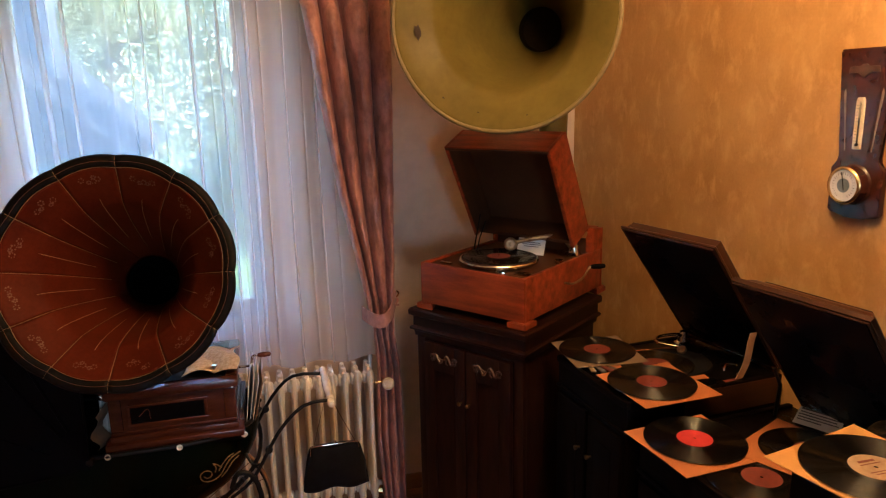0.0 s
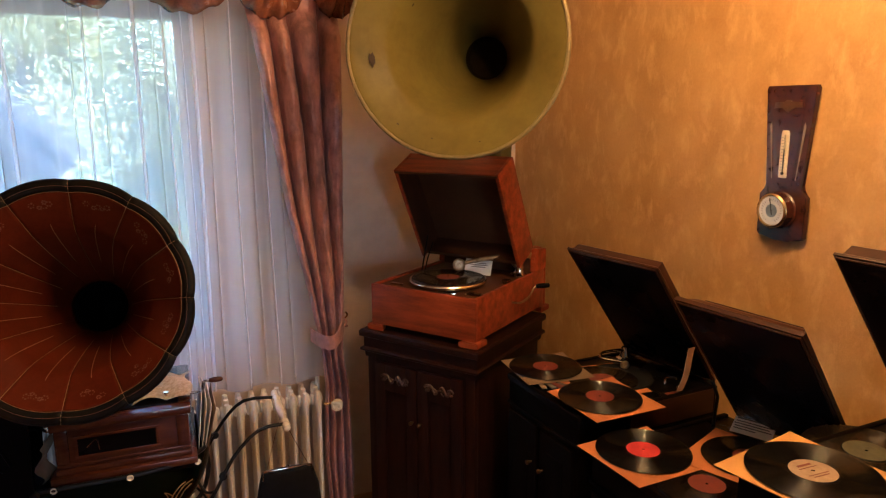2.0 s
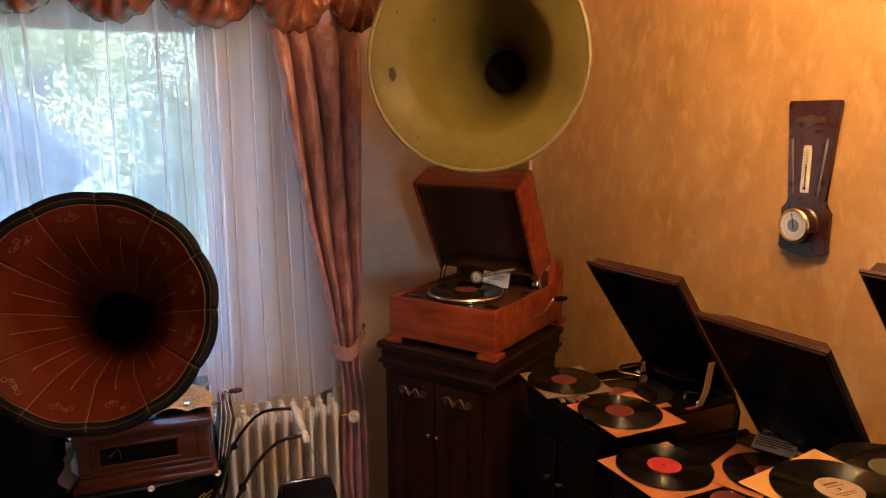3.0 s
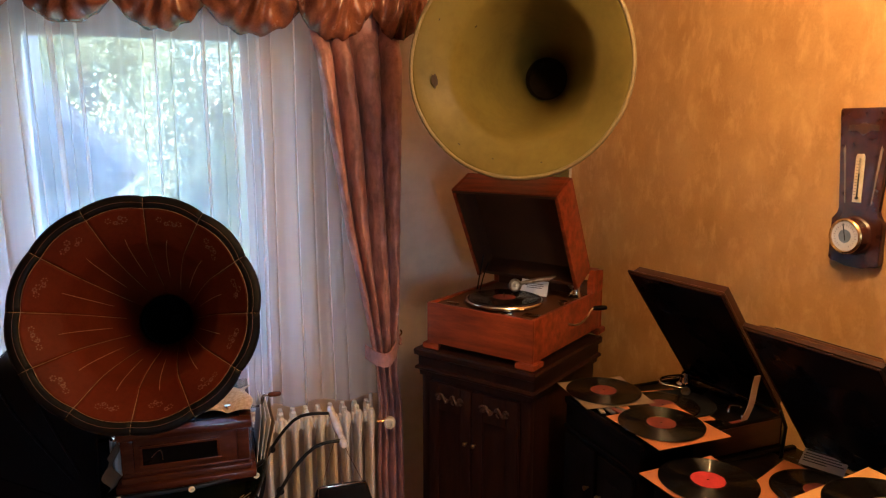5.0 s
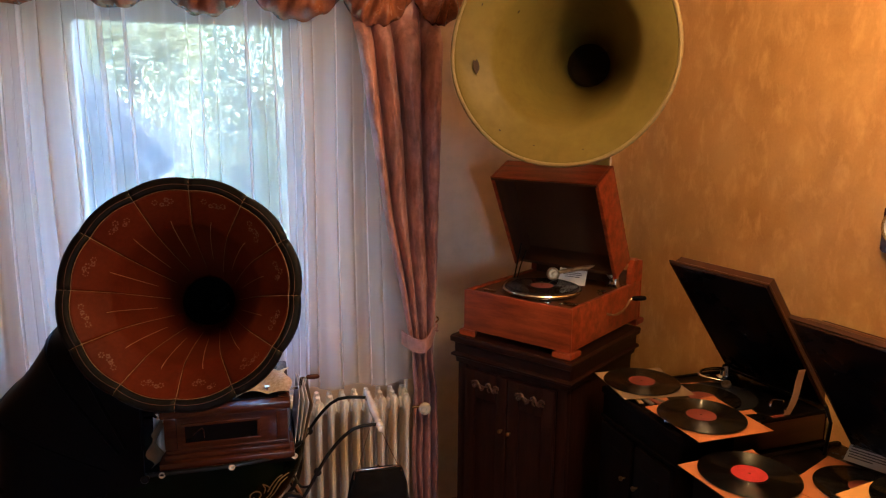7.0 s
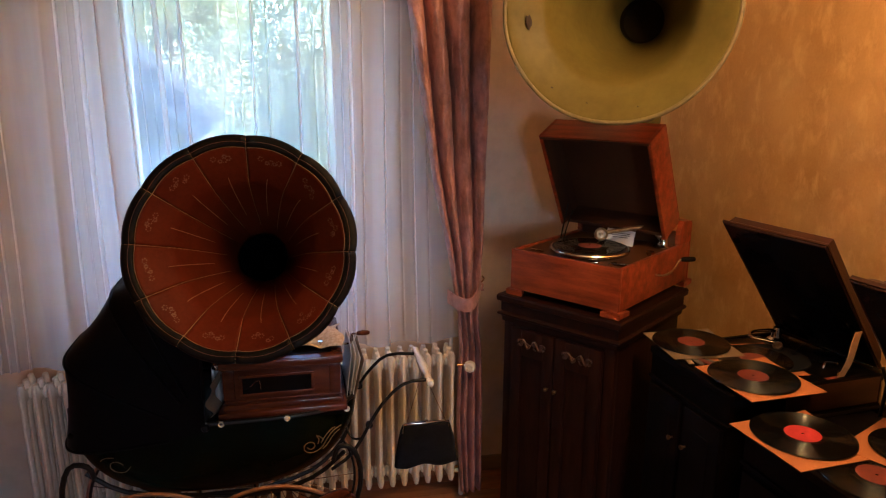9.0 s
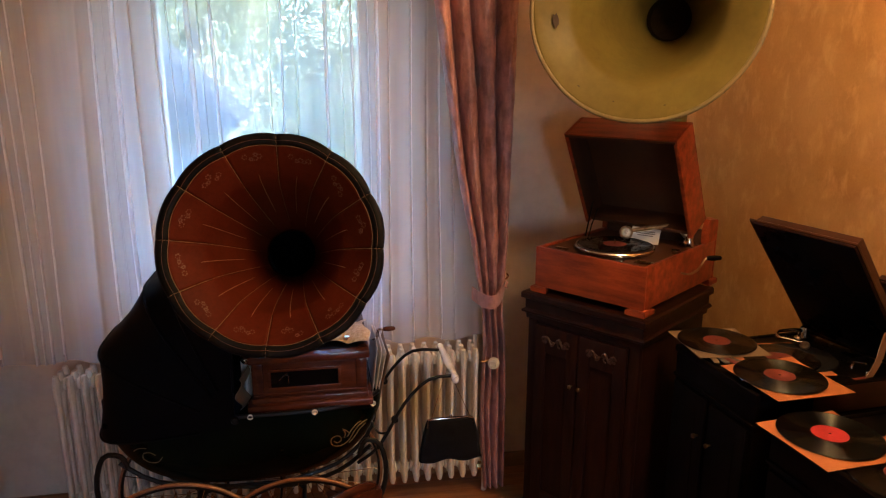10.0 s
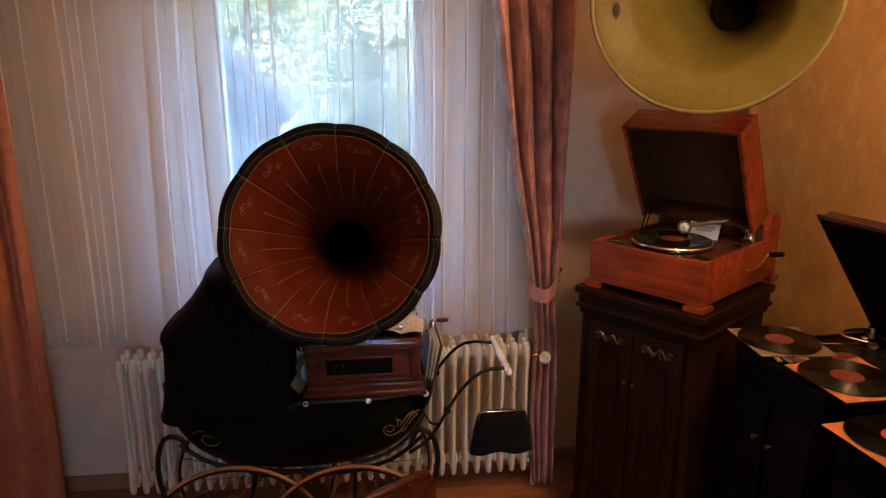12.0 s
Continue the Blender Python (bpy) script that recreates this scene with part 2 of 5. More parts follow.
def sheer_cloth():
    m = bpy.data.materials.new("white_sheer_voile")
    m.use_nodes = True
    nt = m.node_tree
    n, ln = nt.nodes, nt.links
    out = n["Material Output"]
    n.remove(n["Principled BSDF"])
    tr = n.new("ShaderNodeBsdfTransparent")
    tl = n.new("ShaderNodeBsdfTranslucent")
    df = n.new("ShaderNodeBsdfDiffuse")
    tl.inputs[0].default_value = df.inputs[0].default_value = (0.9, 0.91, 0.93, 1)
    m1, m2 = n.new("ShaderNodeMixShader"), n.new("ShaderNodeMixShader")
    m1.inputs[0].default_value = 0.22
    ln.new(tl.outputs[0], m1.inputs[1])
    ln.new(df.outputs[0], m1.inputs[2])
    tc, wv = n.new("ShaderNodeTexCoord"), n.new("ShaderNodeTexNoise")
    wv.inputs["Scale"].default_value = 30
    mp = n.new("ShaderNodeMapping")
    mp.inputs["Scale"].default_value = (1, 0.2, 0.05)
    ln.new(tc.outputs["Object"], mp.inputs[0])
    ln.new(mp.outputs[0], wv.inputs["Vector"])
    mr = n.new("ShaderNodeMapRange")
    mr.inputs["To Min"].default_value, mr.inputs["To Max"].default_value = 0.36, 0.48
    ln.new(wv.outputs[0], mr.inputs["Value"])
    # gathered cloth lies in several layers along each pleat
    tuck, dense = n.new("ShaderNodeAttribute"), n.new("ShaderNodeMath")
    tuck.attribute_name = "tuck"
    dense.operation, dense.use_clamp, dense.inputs[1].default_value = "MULTIPLY_ADD", True, 0.42
    ln.new(tuck.outputs["Fac"], dense.inputs[0])
    ln.new(mr.outputs[0], dense.inputs[2])
    ln.new(dense.outputs[0], m2.inputs[0])
    ln.new(tr.outputs[0], m2.inputs[1])
    ln.new(m1.outputs[0], m2.inputs[2])
    ln.new(m2.outputs[0], out.inputs["Surface"])
    return m


SHEER = sheer_cloth()


def glass(name):
    m = bpy.data.materials.new(name)
    m.use_nodes = True
    b = m.node_tree.nodes["Principled BSDF"]
    b.inputs["Transmission Weight"].default_value, b.inputs["Roughness"].default_value, b.inputs["IOR"].default_value = 1.0, 0.0, 1.45
    return m


GLASS = glass("clear_glass")


# ---- mesh helpers ----
def finish(name, bm, mat, sharp=38):
    bmesh.ops.recalc_face_normals(bm, faces=bm.faces)
    me = bpy.data.meshes.new(name)
    bm.to_mesh(me)
    bm.free()
    me.materials.append(mat)
    me.polygons.foreach_set("use_smooth", [True] * len(me.polygons))
    me.set_sharp_from_angle(angle=radians(sharp))
    return me


def part(name, bm, mat, parent=None, label="", sharp=38, m=None):
    ob = new(name, finish(name, bm, mat, sharp))
    if parent:
        ob.parent = parent
    if m:
        ob.matrix_basis = m
    return tagged(ob, label)


def piece(name, me, parent, m):
    """Another object on a mesh that is already there."""
    ob = new(name, me)
    ob.parent, ob.matrix_basis = parent, m
    return ob


def thing(name, m, label, category, group="", kind=""):
    ob = new(name)
    ob.empty_display_size = 0.05
    ob.matrix_basis = m
    return tagged(ob, label, category, group, kind)


def box(x0, y0, z0, x1, y1, z1, bevel=0.0, bm=None, m=None):
    bm = bm or bmesh.new()
    t = Matrix.LocRotScale(((x0 + x1) / 2, (y0 + y1) / 2, (z0 + z1) / 2), None, (abs(x1 - x0), abs(y1 - y0), abs(z1 - z0)))
    g = bmesh.ops.create_cube(bm, size=1.0, matrix=t)
    if bevel:
        es = list({e for v in g["verts"] for e in v.link_edges})
        r = bmesh.ops.bevel(bm, geom=es, offset=bevel, segments=2, affect="EDGES", profile=0.6)
        vs = list({v for f in r["faces"] for v in f.verts} | {v for v in g["verts"] if v.is_valid})
    else:
        vs = g["verts"]
    if m:
        bmesh.ops.transform(bm, matrix=m, verts=[v for v in vs if v.is_valid])
    return bm


def rings(bm, loops, close=True, cap0=False, cap1=False):
    """Skin over loops of points that all have the same count."""
    vs = [[bm.verts.new(p) for p in lp] for lp in loops]
    n = len(loops[0])
    for a, b in zip(vs, vs[1:]):
        for i in range(n if close else n - 1):
            j = (i + 1) % n
            bm.faces.new((a[i], a[j], b[j], b[i]))
    if cap0:
        bm.faces.new(vs[0][::-1])
    if cap1:
        bm.faces.new(vs[-1])
    return bm


def lathe(profile, n=32, m=None, bm=None, cap=True):
    """profile: (radius, z) from one end to the other."""
    bm = bm or bmesh.new()
    m = m or Matrix()
    loops = [[m @ Vector((max(r, 1e-4) * math.cos(2 * math.pi * i / n), max(r, 1e-4) * math.sin(2 * math.pi * i / n), z)) for i in range(n)] for r, z in profile]
    return rings(bm, loops, True, cap, cap)


def tube(pts, r, n=8, bm=None, smooth=3, caps=True):
    """A round bar along points, its radius one number or one per point."""
    bm = bm or bmesh.new()
    pts = [Vector(p) for p in pts]
    rs = list(r) if isinstance(r, (list, tuple)) else [r] * len(pts)
    if smooth > 1 and len(pts) > 2:
        q, w = [], []
        for i in range(len(pts) - 1):
            p0, p1, p2, p3 = pts[max(i - 1, 0)], pts[i], pts[i + 1], pts[min(i + 2, len(pts) - 1)]
            for k in range(smooth):
                u = k / smooth
                q.append(0.5 * ((2 * p1) + (p2 - p0) * u + (2 * p0 - 5 * p1 + 4 * p2 - p3) * u * u + (3 * p1 - p0 - 3 * p2 + p3) * u ** 3))
                w.append(rs[i] * (1 - u) + rs[i + 1] * u)
        pts, rs = q + [pts[-1]], w + [rs[-1]]
    up = Vector((0, 0, 1))
    loops, prev = [], None
    for i, p in enumerate(pts):
        d = (pts[min(i + 1, len(pts) - 1)] - pts[max(i - 1, 0)]).normalized()
        a = prev if prev else (up if abs(d.z) < 0.9 else Vector((1, 0, 0)))
        a = (a - d * a.dot(d)).normalized()
        prev = a
        b = d.cross(a)
        loops.append([p + (a * math.cos(2 * math.pi * k / n) + b * math.sin(2 * math.pi * k / n)) * rs[i] for k in range(n)])
    return rings(bm, loops, True, caps, caps)


def prism(poly, z0, z1, bevel=0.0, bm=None, m=None):
    """A flat outline (x, y) with thickness."""
    bm = bm or bmesh.new()
    a = [bm.verts.new((x, y, z0)) for x, y in poly]
    b = [bm.verts.new((x, y, z1)) for x, y in poly]
    n = len(poly)
    fs = [bm.faces.new(a[::-1]), bm.faces.new(b)] + [bm.faces.new((a[i], a[(i + 1) % n], b[(i + 1) % n], b[i])) for i in range(n)]
    vs = a + b
    if bevel:
        es = list({e for f in fs[:2] for e in f.edges})
        r = bmesh.ops.bevel(bm, geom=es, offset=bevel, segments=2, affect="EDGES")
        vs = list({v for f in r["faces"] for v in f.verts} | {v for v in vs if v.is_valid})
    if m:
        bmesh.ops.transform(bm, matrix=m, verts=vs)
    return bm


def sheet(f, nu, nv, thick=0.0, bm=None):
    """A surface f(u, v), u and v from 0 to 1, made solid by a thickness along its normal."""
    bm = bm or bmesh.new()
    P = [[Vector(f(i / nu, j / nv)) for j in range(nv + 1)] for i in range(nu + 1)]
    if not thick:
        return rings(bm, P, False)
    N = [[None] * (nv + 1) for _ in range(nu + 1)]
    for i in range(nu + 1):
        for j in range(nv + 1):
            du = P[min(i + 1, nu)][j] - P[max(i - 1, 0)][j]
            dv = P[i][min(j + 1, nv)] - P[i][max(j - 1, 0)]
            N[i][j] = du.cross(dv).normalized()
    A = [[bm.verts.new(P[i][j]) for j in range(nv + 1)] for i in range(nu + 1)]
    B = [[bm.verts.new(P[i][j] + N[i][j] * thick) for j in range(nv + 1)] for i in range(nu + 1)]
    for i in range(nu):
        for j in range(nv):
            bm.faces.new((A[i][j], A[i + 1][j], A[i + 1][j + 1], A[i][j + 1]))
            bm.faces.new((B[i][j], B[i][j + 1], B[i + 1][j + 1], B[i + 1][j]))
    for i in range(nu):
        bm.faces.new((A[i][0], B[i][0], B[i + 1][0], A[i + 1][0]))
        bm.faces.new((A[i][nv], A[i + 1][nv], B[i + 1][nv], B[i][nv]))
    for j in range(nv):
        bm.faces.new((A[0][j], A[0][j + 1], B[0][j + 1], B[0][j]))
        bm.faces.new((A[nu][j], B[nu][j], B[nu][j + 1], A[nu][j + 1]))
    return bm


def curve_at(keys, z):
    """Linear reading of (z, value) rows in falling z."""
    zs, vs = [k[0] for k in keys][::-1], [k[1] for k in keys][::-1]
    return float(np.interp(z, zs, vs))


# ---- the room ----
NORTH, CEIL = 2.85, 2.75
WIN = (-0.82, 0.04, 0.90, 2.20)


def structure(name, bm, mat, label, m=None):
    return tagged(part(name, bm, mat, m=m), label, "", "", "structure")


b = box(-2.7, NORTH, 0.0, WIN[0], NORTH + 0.3, CEIL)
box(WIN[1], NORTH, 0.0, 1.75, NORTH + 0.3, CEIL, bm=b)
box(WIN[0], NORTH, 0.0, WIN[1], NORTH + 0.3, WIN[2], bm=b)
box(WIN[0], NORTH, WIN[3], WIN[1], NORTH + 0.3, CEIL, bm=b)
wall_north = structure("wall_north", b, PLASTER, "beige mottled plaster wall with a window")
EAST = Matrix.Translation((1.415, NORTH, 0)) @ pose(0, 0, 0, 0, 0, 4.8)
wall_east = structure("wall_east", box(0, -5.6, 0, 0.25, 0.25, CEIL), WALL, "ochre mottled plaster wall", EAST)
structure("wall_west", box(-2.9, -2.6, 0, -2.7, NORTH + 0.3, CEIL), WALL, "ochre plaster wall")
WIN2 = (0.05, 0.95, 0.95, 2.05)
b = box(-2.9, -2.8, 0, WIN2[0], -2.6, CEIL)
box(WIN2[1], -2.8, 0, 2.4, -2.6, CEIL, bm=b)
box(WIN2[0], -2.8, 0, WIN2[1], -2.6, WIN2[2], bm=b)
box(WIN2[0], -2.8, WIN2[3], WIN2[1], -2.6, CEIL, bm=b)
structure("wall_south", b, WALL, "ochre plaster wall with a second window")
structure("ceiling", box(-2.9, -2.8, CEIL, 2.4, NORTH + 0.3, CEIL + 0.15), CEILPAINT, "white painted plaster ceiling")
floor = structure("floor", box(-2.9, -2.8, -0.15, 2.4, NORTH + 0.3, -0.004), PARQUET, "orange-brown parquet floor")
structure("baseboard_1", box(-2.7, NORTH - 0.018, 0, 1.41, NORTH, 0.07, 0.004), SKIRT, "brown wooden skirting board")
structure("baseboard_2", box(-0.018, -5.0, 0, 0, -0.02, 0.07, 0.004), SKIRT, "brown wooden skirting board", EAST)

window = thing("window_1", pose(0, 0, 0), "white wooden casement window with clear panes", "window", kind="structure")
x0, x1, z0, z1 = WIN
yw = NORTH + 0.07
for name, q in (("window_frame", (x0, z0, x0 + 0.05, z1)), ("window_frame", (x1 - 0.05, z0, x1, z1)),
                ("window_frame", (x0 + 0.05, z0, x1 - 0.05, z0 + 0.05)), ("window_frame", (x0 + 0.05, z1 - 0.05, x1 - 0.05, z1))):
    part(name, box(q[0], yw, q[1], q[2], yw + 0.07, q[3], 0.006), WHITE, window)
pane = part("pane", box(x0 + 0.05, yw + 0.03, z0 + 0.05, x1 - 0.05, yw + 0.034, z1 - 0.05), GLASS, window, "clear glass pane")
pane.visible_shadow = False
part("window_sill", box(x0, NORTH - 0.04, z0 - 0.03, x1, yw, z0, 0.006), WHITE, window, "white painted sill")

window2 = thing("window_2", pose(0, 0, 0), "white wooden side window behind the viewer", "window", kind="structure")
x0, x1, z0, z1 = WIN2
for q in ((x0, z0, x0 + 0.05, z1), (x1 - 0.05, z0, x1, z1), (x0 + 0.05, z0, x1 - 0.05, z0 + 0.05), (x0 + 0.05, z1 - 0.05, x1 - 0.05, z1)):
    part("window_frame", box(q[0], -2.73, q[1], q[2], -2.67, q[3], 0.006), WHITE, window2)
pane = part("pane", box(x0 + 0.05, -2.702, z0 + 0.05, x1 - 0.05, -2.698, z1 - 0.05), GLASS, window2, "clear glass pane")
pane.visible_shadow = False

# ---- outside ----
structure("ground", box(-60, -60, -0.75, 60, 90, -0.6), LAWN, "green lawn outside the window")


def leaf_crown(blobs, n, size, seed):
    """Thousands of small leaves about a few centres."""
    rnd = random.Random(seed)
    vs, fs = [], []
    for _ in range(n):
        c, r = rnd.choice(blobs)
        d = Vector((rnd.gauss(0, 1), rnd.gauss(0, 1), rnd.gauss(0, 1))).normalized() * r * rnd.random() ** 0.4
        p = Vector(c) + d
        a = Vector((rnd.gauss(0, 1), rnd.gauss(0, 1), rnd.gauss(0, 1))).normalized()
        e = a.orthogonal().normalized()
        s = size * rnd.uniform(0.6, 1.4)
        k = len(vs)
        vs += [p - a * s, p + e * s * 0.5, p + a * s, p - e * s * 0.5]
        fs.append((k, k + 1, k + 2, k + 3))
    me = bpy.data.meshes.new("crown")
    me.from_pydata(vs, [], fs)
    me.materials.append(LEAFY)
    return me


def tree(x, y, h, blobs, n, seed, label):
    t = thing("tree", pose(x, y, -0.6), label, "tree")
    part("trunk", tube([(0, 0, 0), (0.05, 0.02, h * 0.4), (0, 0, h * 0.75)], [0.16, 0.12, 0.05]), BARK, t)
    for k in range(4):
        a = k * 1.7
        part("limb", tube([(0.03, 0.01, h * 0.35), (0.5 * math.cos(a), 0.5 * math.sin(a), h * 0.55), (0.9 * math.cos(a), 0.9 * math.sin(a), h * 0.7)], [0.07, 0.05, 0.02]), BARK, t)
    c = new("crown", leaf_crown(blobs, n, 0.022, seed))
    c.parent = t
    return t


tree(0.6, 8.2, 4.0, [((0, 0, 1.6), 1.0), ((0.6, 0.3, 2.6), 1.1), ((-0.5, 0, 2.6), 0.9), ((-0.4, -0.3, 3.5), 1.0), ((0.9, 0, 3.7), 1.0), ((0, 0.4, 4.5), 0.9), ((-0.8, 0.2, 1.2), 0.7)], 70000, 3, "sunlit leafy garden tree")
tree(-2.2, 13.0, 4.6, [((0.4, 0, 4.3), 1.0), ((-0.5, 0, 3.9), 1.1), ((0.9, 0.2, 3.4), 0.6), ((0, 0, 5.0), 0.9)], 36000, 5, "sunlit leafy tree behind the house roof")
wood = new("far_trees", leaf_crown([((x * 1.1 - 9, 17 + (x % 3) * 0.8, 1.0 + (x * 7 % 8) * 0.9), 1.7) for x in range(20)] + [((x * 1.1 - 9, 18, 1.0 + (x * 5 % 9) * 0.95), 1.8) for x in range(20)], 80000, 0.085, 12))
tagged(wood, "sunlit tall trees far behind the garden", "trees", kind="stuff")
hedge = new("hedge", leaf_crown([((x * 0.7 - 6, 11.5 + (x % 3) * 0.4, 0.3 + (x % 4) * 0.5), 1.0) for x in range(16)], 40000, 0.034, 8))
tagged(hedge, "sunlit green garden hedge", "hedge", kind="stuff")

house = thing("house", pose(-2.45, 8.6, -0.6), "pale neighbouring house with a grey slate roof", "house")
part("wall", box(-1.9, -1.2, 0, 1.15, 2.0, 1.9), RENDERED, house)
part("roof", prism([(-1.45, 1.85), (1.85, 1.85), (0.2, 3.35)], -1.4, 2.2, m=pose(-0.5, 0, 0, 90, 0, 0) @ Matrix.Translation((0, 0, -0.8))), SLATE, house, "grey slate roof")
part("chimney", box(0.1, -0.2, 2.6, 0.5, 0.2, 3.7, 0.02), RENDERED, house)

# ---- curtains and radiator ----
def pleat(u, v):
    """Place across one pleat (0 to 1), how deep it is, and how near its middle."""
    x = -1.62 + 2.12 * u
    p = x / 0.056 + 0.75 * math.sin(x * 9.1) + 0.5 * math.sin(x * 21.0 + 0.4) + 0.12 * math.sin(v * 2.4 + x * 7)
    f = p - math.floor(p)
    depth = max(0.12, 0.5 + 0.5 * math.sin(math.floor(p) * 2.7) + 0.25 * math.sin(math.floor(p) * 1.1))
    return f, depth, math.exp(-((f - 0.5) / 0.105) ** 2)


def sheer(u, v):
    """Flat runs between narrow pleats, in which the cloth doubles back on itself."""
    x = -1.62 + 2.12 * u
    f, depth, e = pleat(u, v)
    z = 2.32 - 1.585 * v + 0.008 * math.sin(x * 31) * v
    back = 0.0105 * depth * math.sin((f - 0.5) * 2 * math.pi) * math.exp(-((f - 0.5) / 0.2) ** 2)
    return (x + 0.008 * math.sin(v * 3 + x * 11) - 2.5 * back, 2.665 + (0.55 + 0.6 * v) * (0.012 * math.sin(x * 2 * math.pi / 0.19 + math.sin(x * 5)) - 0.024 * depth * e), z)


sheer_curtain = thing("sheer_curtain", pose(0, 0, 0), "long white translucent voile curtain hanging in soft gathers", "curtain")
voile = part("voile", sheet(sheer, 1300, 14), SHEER, sheer_curtain, sharp=180)
layers = voile.data.attributes.new("tuck", "FLOAT", "POINT")
layers.data.foreach_set("value", [min(1.0, 1.3 * pleat(i / 1300, j / 14)[1]) * pleat(i / 1300, j / 14)[2] for i in range(1301) for j in range(15)])
part("hem", sheet(lambda u, v: (sheer(u, 1)[0], sheer(u, 1)[1] - 0.0025, sheer(u, 1)[2] + 0.03 * (1 - v)), 420, 1), SHEER, sheer_curtain, "doubled white hem", sharp=180)

LEFT_EDGE = [(2.36, 0.20), (2.12, 0.230), (1.80, 0.276), (1.43, 0.330), (1.09, 0.400), (0.97, 0.425), (0.87, 0.445), (0.72, 0.457), (0.4, 0.445), (0.05, 0.468)]
RIGHT_EDGE = [(2.36, 0.56), (2.12, 0.548), (1.74, 0.542), (1.35, 0.533), (1.09, 0.530), (0.97, 0.532), (0.85, 0.530), (0.72, 0.552), (0.4, 0.560), (0.05, 0.558)]


def drape_fold(s, tight):
    return 1 - 2 * abs(math.sin(math.pi * 3.9 * s + 0.5 * math.sin(5 * s) + 0.3 + 0.25 * tight)) ** 0.42


def right_drape(u, v):
    z = 2.36 - 2.31 * v
    a, c = curve_at(LEFT_EDGE, z), curve_at(RIGHT_EDGE, z)
    w = (c - a) / 0.38
    pinch = math.exp(-((z - 0.97) / 0.10) ** 2)
    deep = 0.062 * (0.5 + 0.5 * w) * (1 - 0.55 * pinch)
    head = min(1.0, max(0.0, (z - 2.06) / 0.10))
    deep *= 1 - 0.6 * head
    y = 2.558 + 0.055 * head + 0.075 * min(1.0, max(0.0, (1.15 - z) / 0.4)) + deep * drape_fold(u, 0.6 * v) + 0.007 * noise.noise((u * 7, z * 9, 0)) + 0.006 * noise.noise((u * 13, z * 22, 3)) + 0.0035 * noise.noise((u * 26, z * 48, 7))
    return (a + (c - a) * (u + 0.02 * math.sin(z * 6 + u * 9) * u * (1 - u) * 4), y, z)


drape = thing("drape", pose(0, 0, 0), "rose-brown velvet side curtain gathered by a tieback", "curtain", "velvet side curtains")
part("fabric", sheet(right_drape, 150, 150, 0.004), DRAPE, drape, sharp=180)
tie = part("tieback", sheet(lambda u, v: (0.405 + 0.14 * u, 2.515 + 0.10 * (2 * u - 1) ** 2, 0.985 - 0.055 * math.sin(math.pi * (0.15 + 0.75 * (1 - u))) + 0.055 * u - 0.055 * v), 16, 5, 0.005), DRAPE, drape, "rose-brown fabric tieback band")
part("tie_hook", tube([(0.535, 2.66, 0.985), (0.54, 2.635, 0.985), (0.546, 2.61, 0.995), (0.552, 2.60, 1.01), (0.544, 2.595, 1.022)], 0.0035), BRASS, drape, "small curled brass hook")
part("tie_knot", tube([(0.53, 2.62, 0.99), (0.548, 2.60, 0.985), (0.538, 2.585, 0.97), (0.55, 2.6, 0.962)], 0.0045), DRAPE, drape)


def left_drape(u, v):
    z = 2.36 - 2.33 * v
    x = -1.95 + 0.51 * u + 0.012 * math.sin(z * 3) * (1 - u)
    return (x, 2.60 + 0.032 * math.cos(2 * math.pi * 4.6 * u + 0.5 + 0.3 * v) + 0.008 * math.sin(u * 44 + z * 2), z)


drape2 = thing("drape", pose(0, 0, 0), "copper-rose velvet side curtain hanging straight to the floor", "curtain", "velvet side curtains")
part("fabric", sheet(left_drape, 80, 30, 0.004), COPPERVELVET, drape2, sharp=180)
part("hem", sheet(lambda u, v: (left_drape(u, 1)[0], left_drape(u, 1)[1] - 0.0055, 0.032 + 0.05 * v), 80, 2, 0.003), COPPERVELVET, drape2, sharp=180)

valance = thing("valance", pose(0, 0, 0), "copper satin balloon valance with gathered swags", "valance")


def swag(x0, x1, zb, lean):
    w = x1 - x0

    def f(u, v):
        s = math.sin(math.pi * u)
        z_low = zb + 0.105 * (1 - s ** 0.75)
        z = 2.42 + (z_low - 2.42) * v
        puff = 0.075 * s ** 0.6 * math.sin(math.pi * min(1, 0.15 + 0.85 * v)) ** 0.8
        fan = (u - 0.5) * (1.6 - 0.9 * v)
        wr = 0.017 * math.sin(2 * math.pi * (7.0 * fan + 0.8 * v * v + lean)) * (0.35 + v) * s + 0.008 * math.sin(2 * math.pi * (4 * fan - 1.9 * v) + lean * 5) + 0.009 * noise.noise((u * 5, v * 4, lean * 9))
        pleat = 0.016 * math.cos(2 * math.pi * 7 * u) * (1 - s) * v
        return (x0 + w * (u + 0.03 * math.sin(9 * v + u * 6) * s), 2.545 - puff - wr - pleat + 0.03 * max(0.0, v - 0.9) * 10 * 0.6, z + 0.004 * math.sin(u * 29) * v)
    return f


for x0, x1, zb, ln_ in ((-1.90, -1.62, 2.12, 0.7), (-1.64, -1.31, 2.14, 0.2), (-1.33, -0.99, 2.145, 0.5), (-1.01, -0.68, 2.145, 0.9), (-0.70, -0.40, 2.145, 0.1), (-0.42, -0.12, 2.132, 0.35), (-0.14, 0.20, 2.128, 0.6), (0.18, 0.44, 2.118, 0.8), (0.44, 0.64, 2.128, 0.15)):
    part("swag", sheet(swag(x0, x1, zb, ln_), 30, 26, 0.004), SATIN, valance, sharp=180)

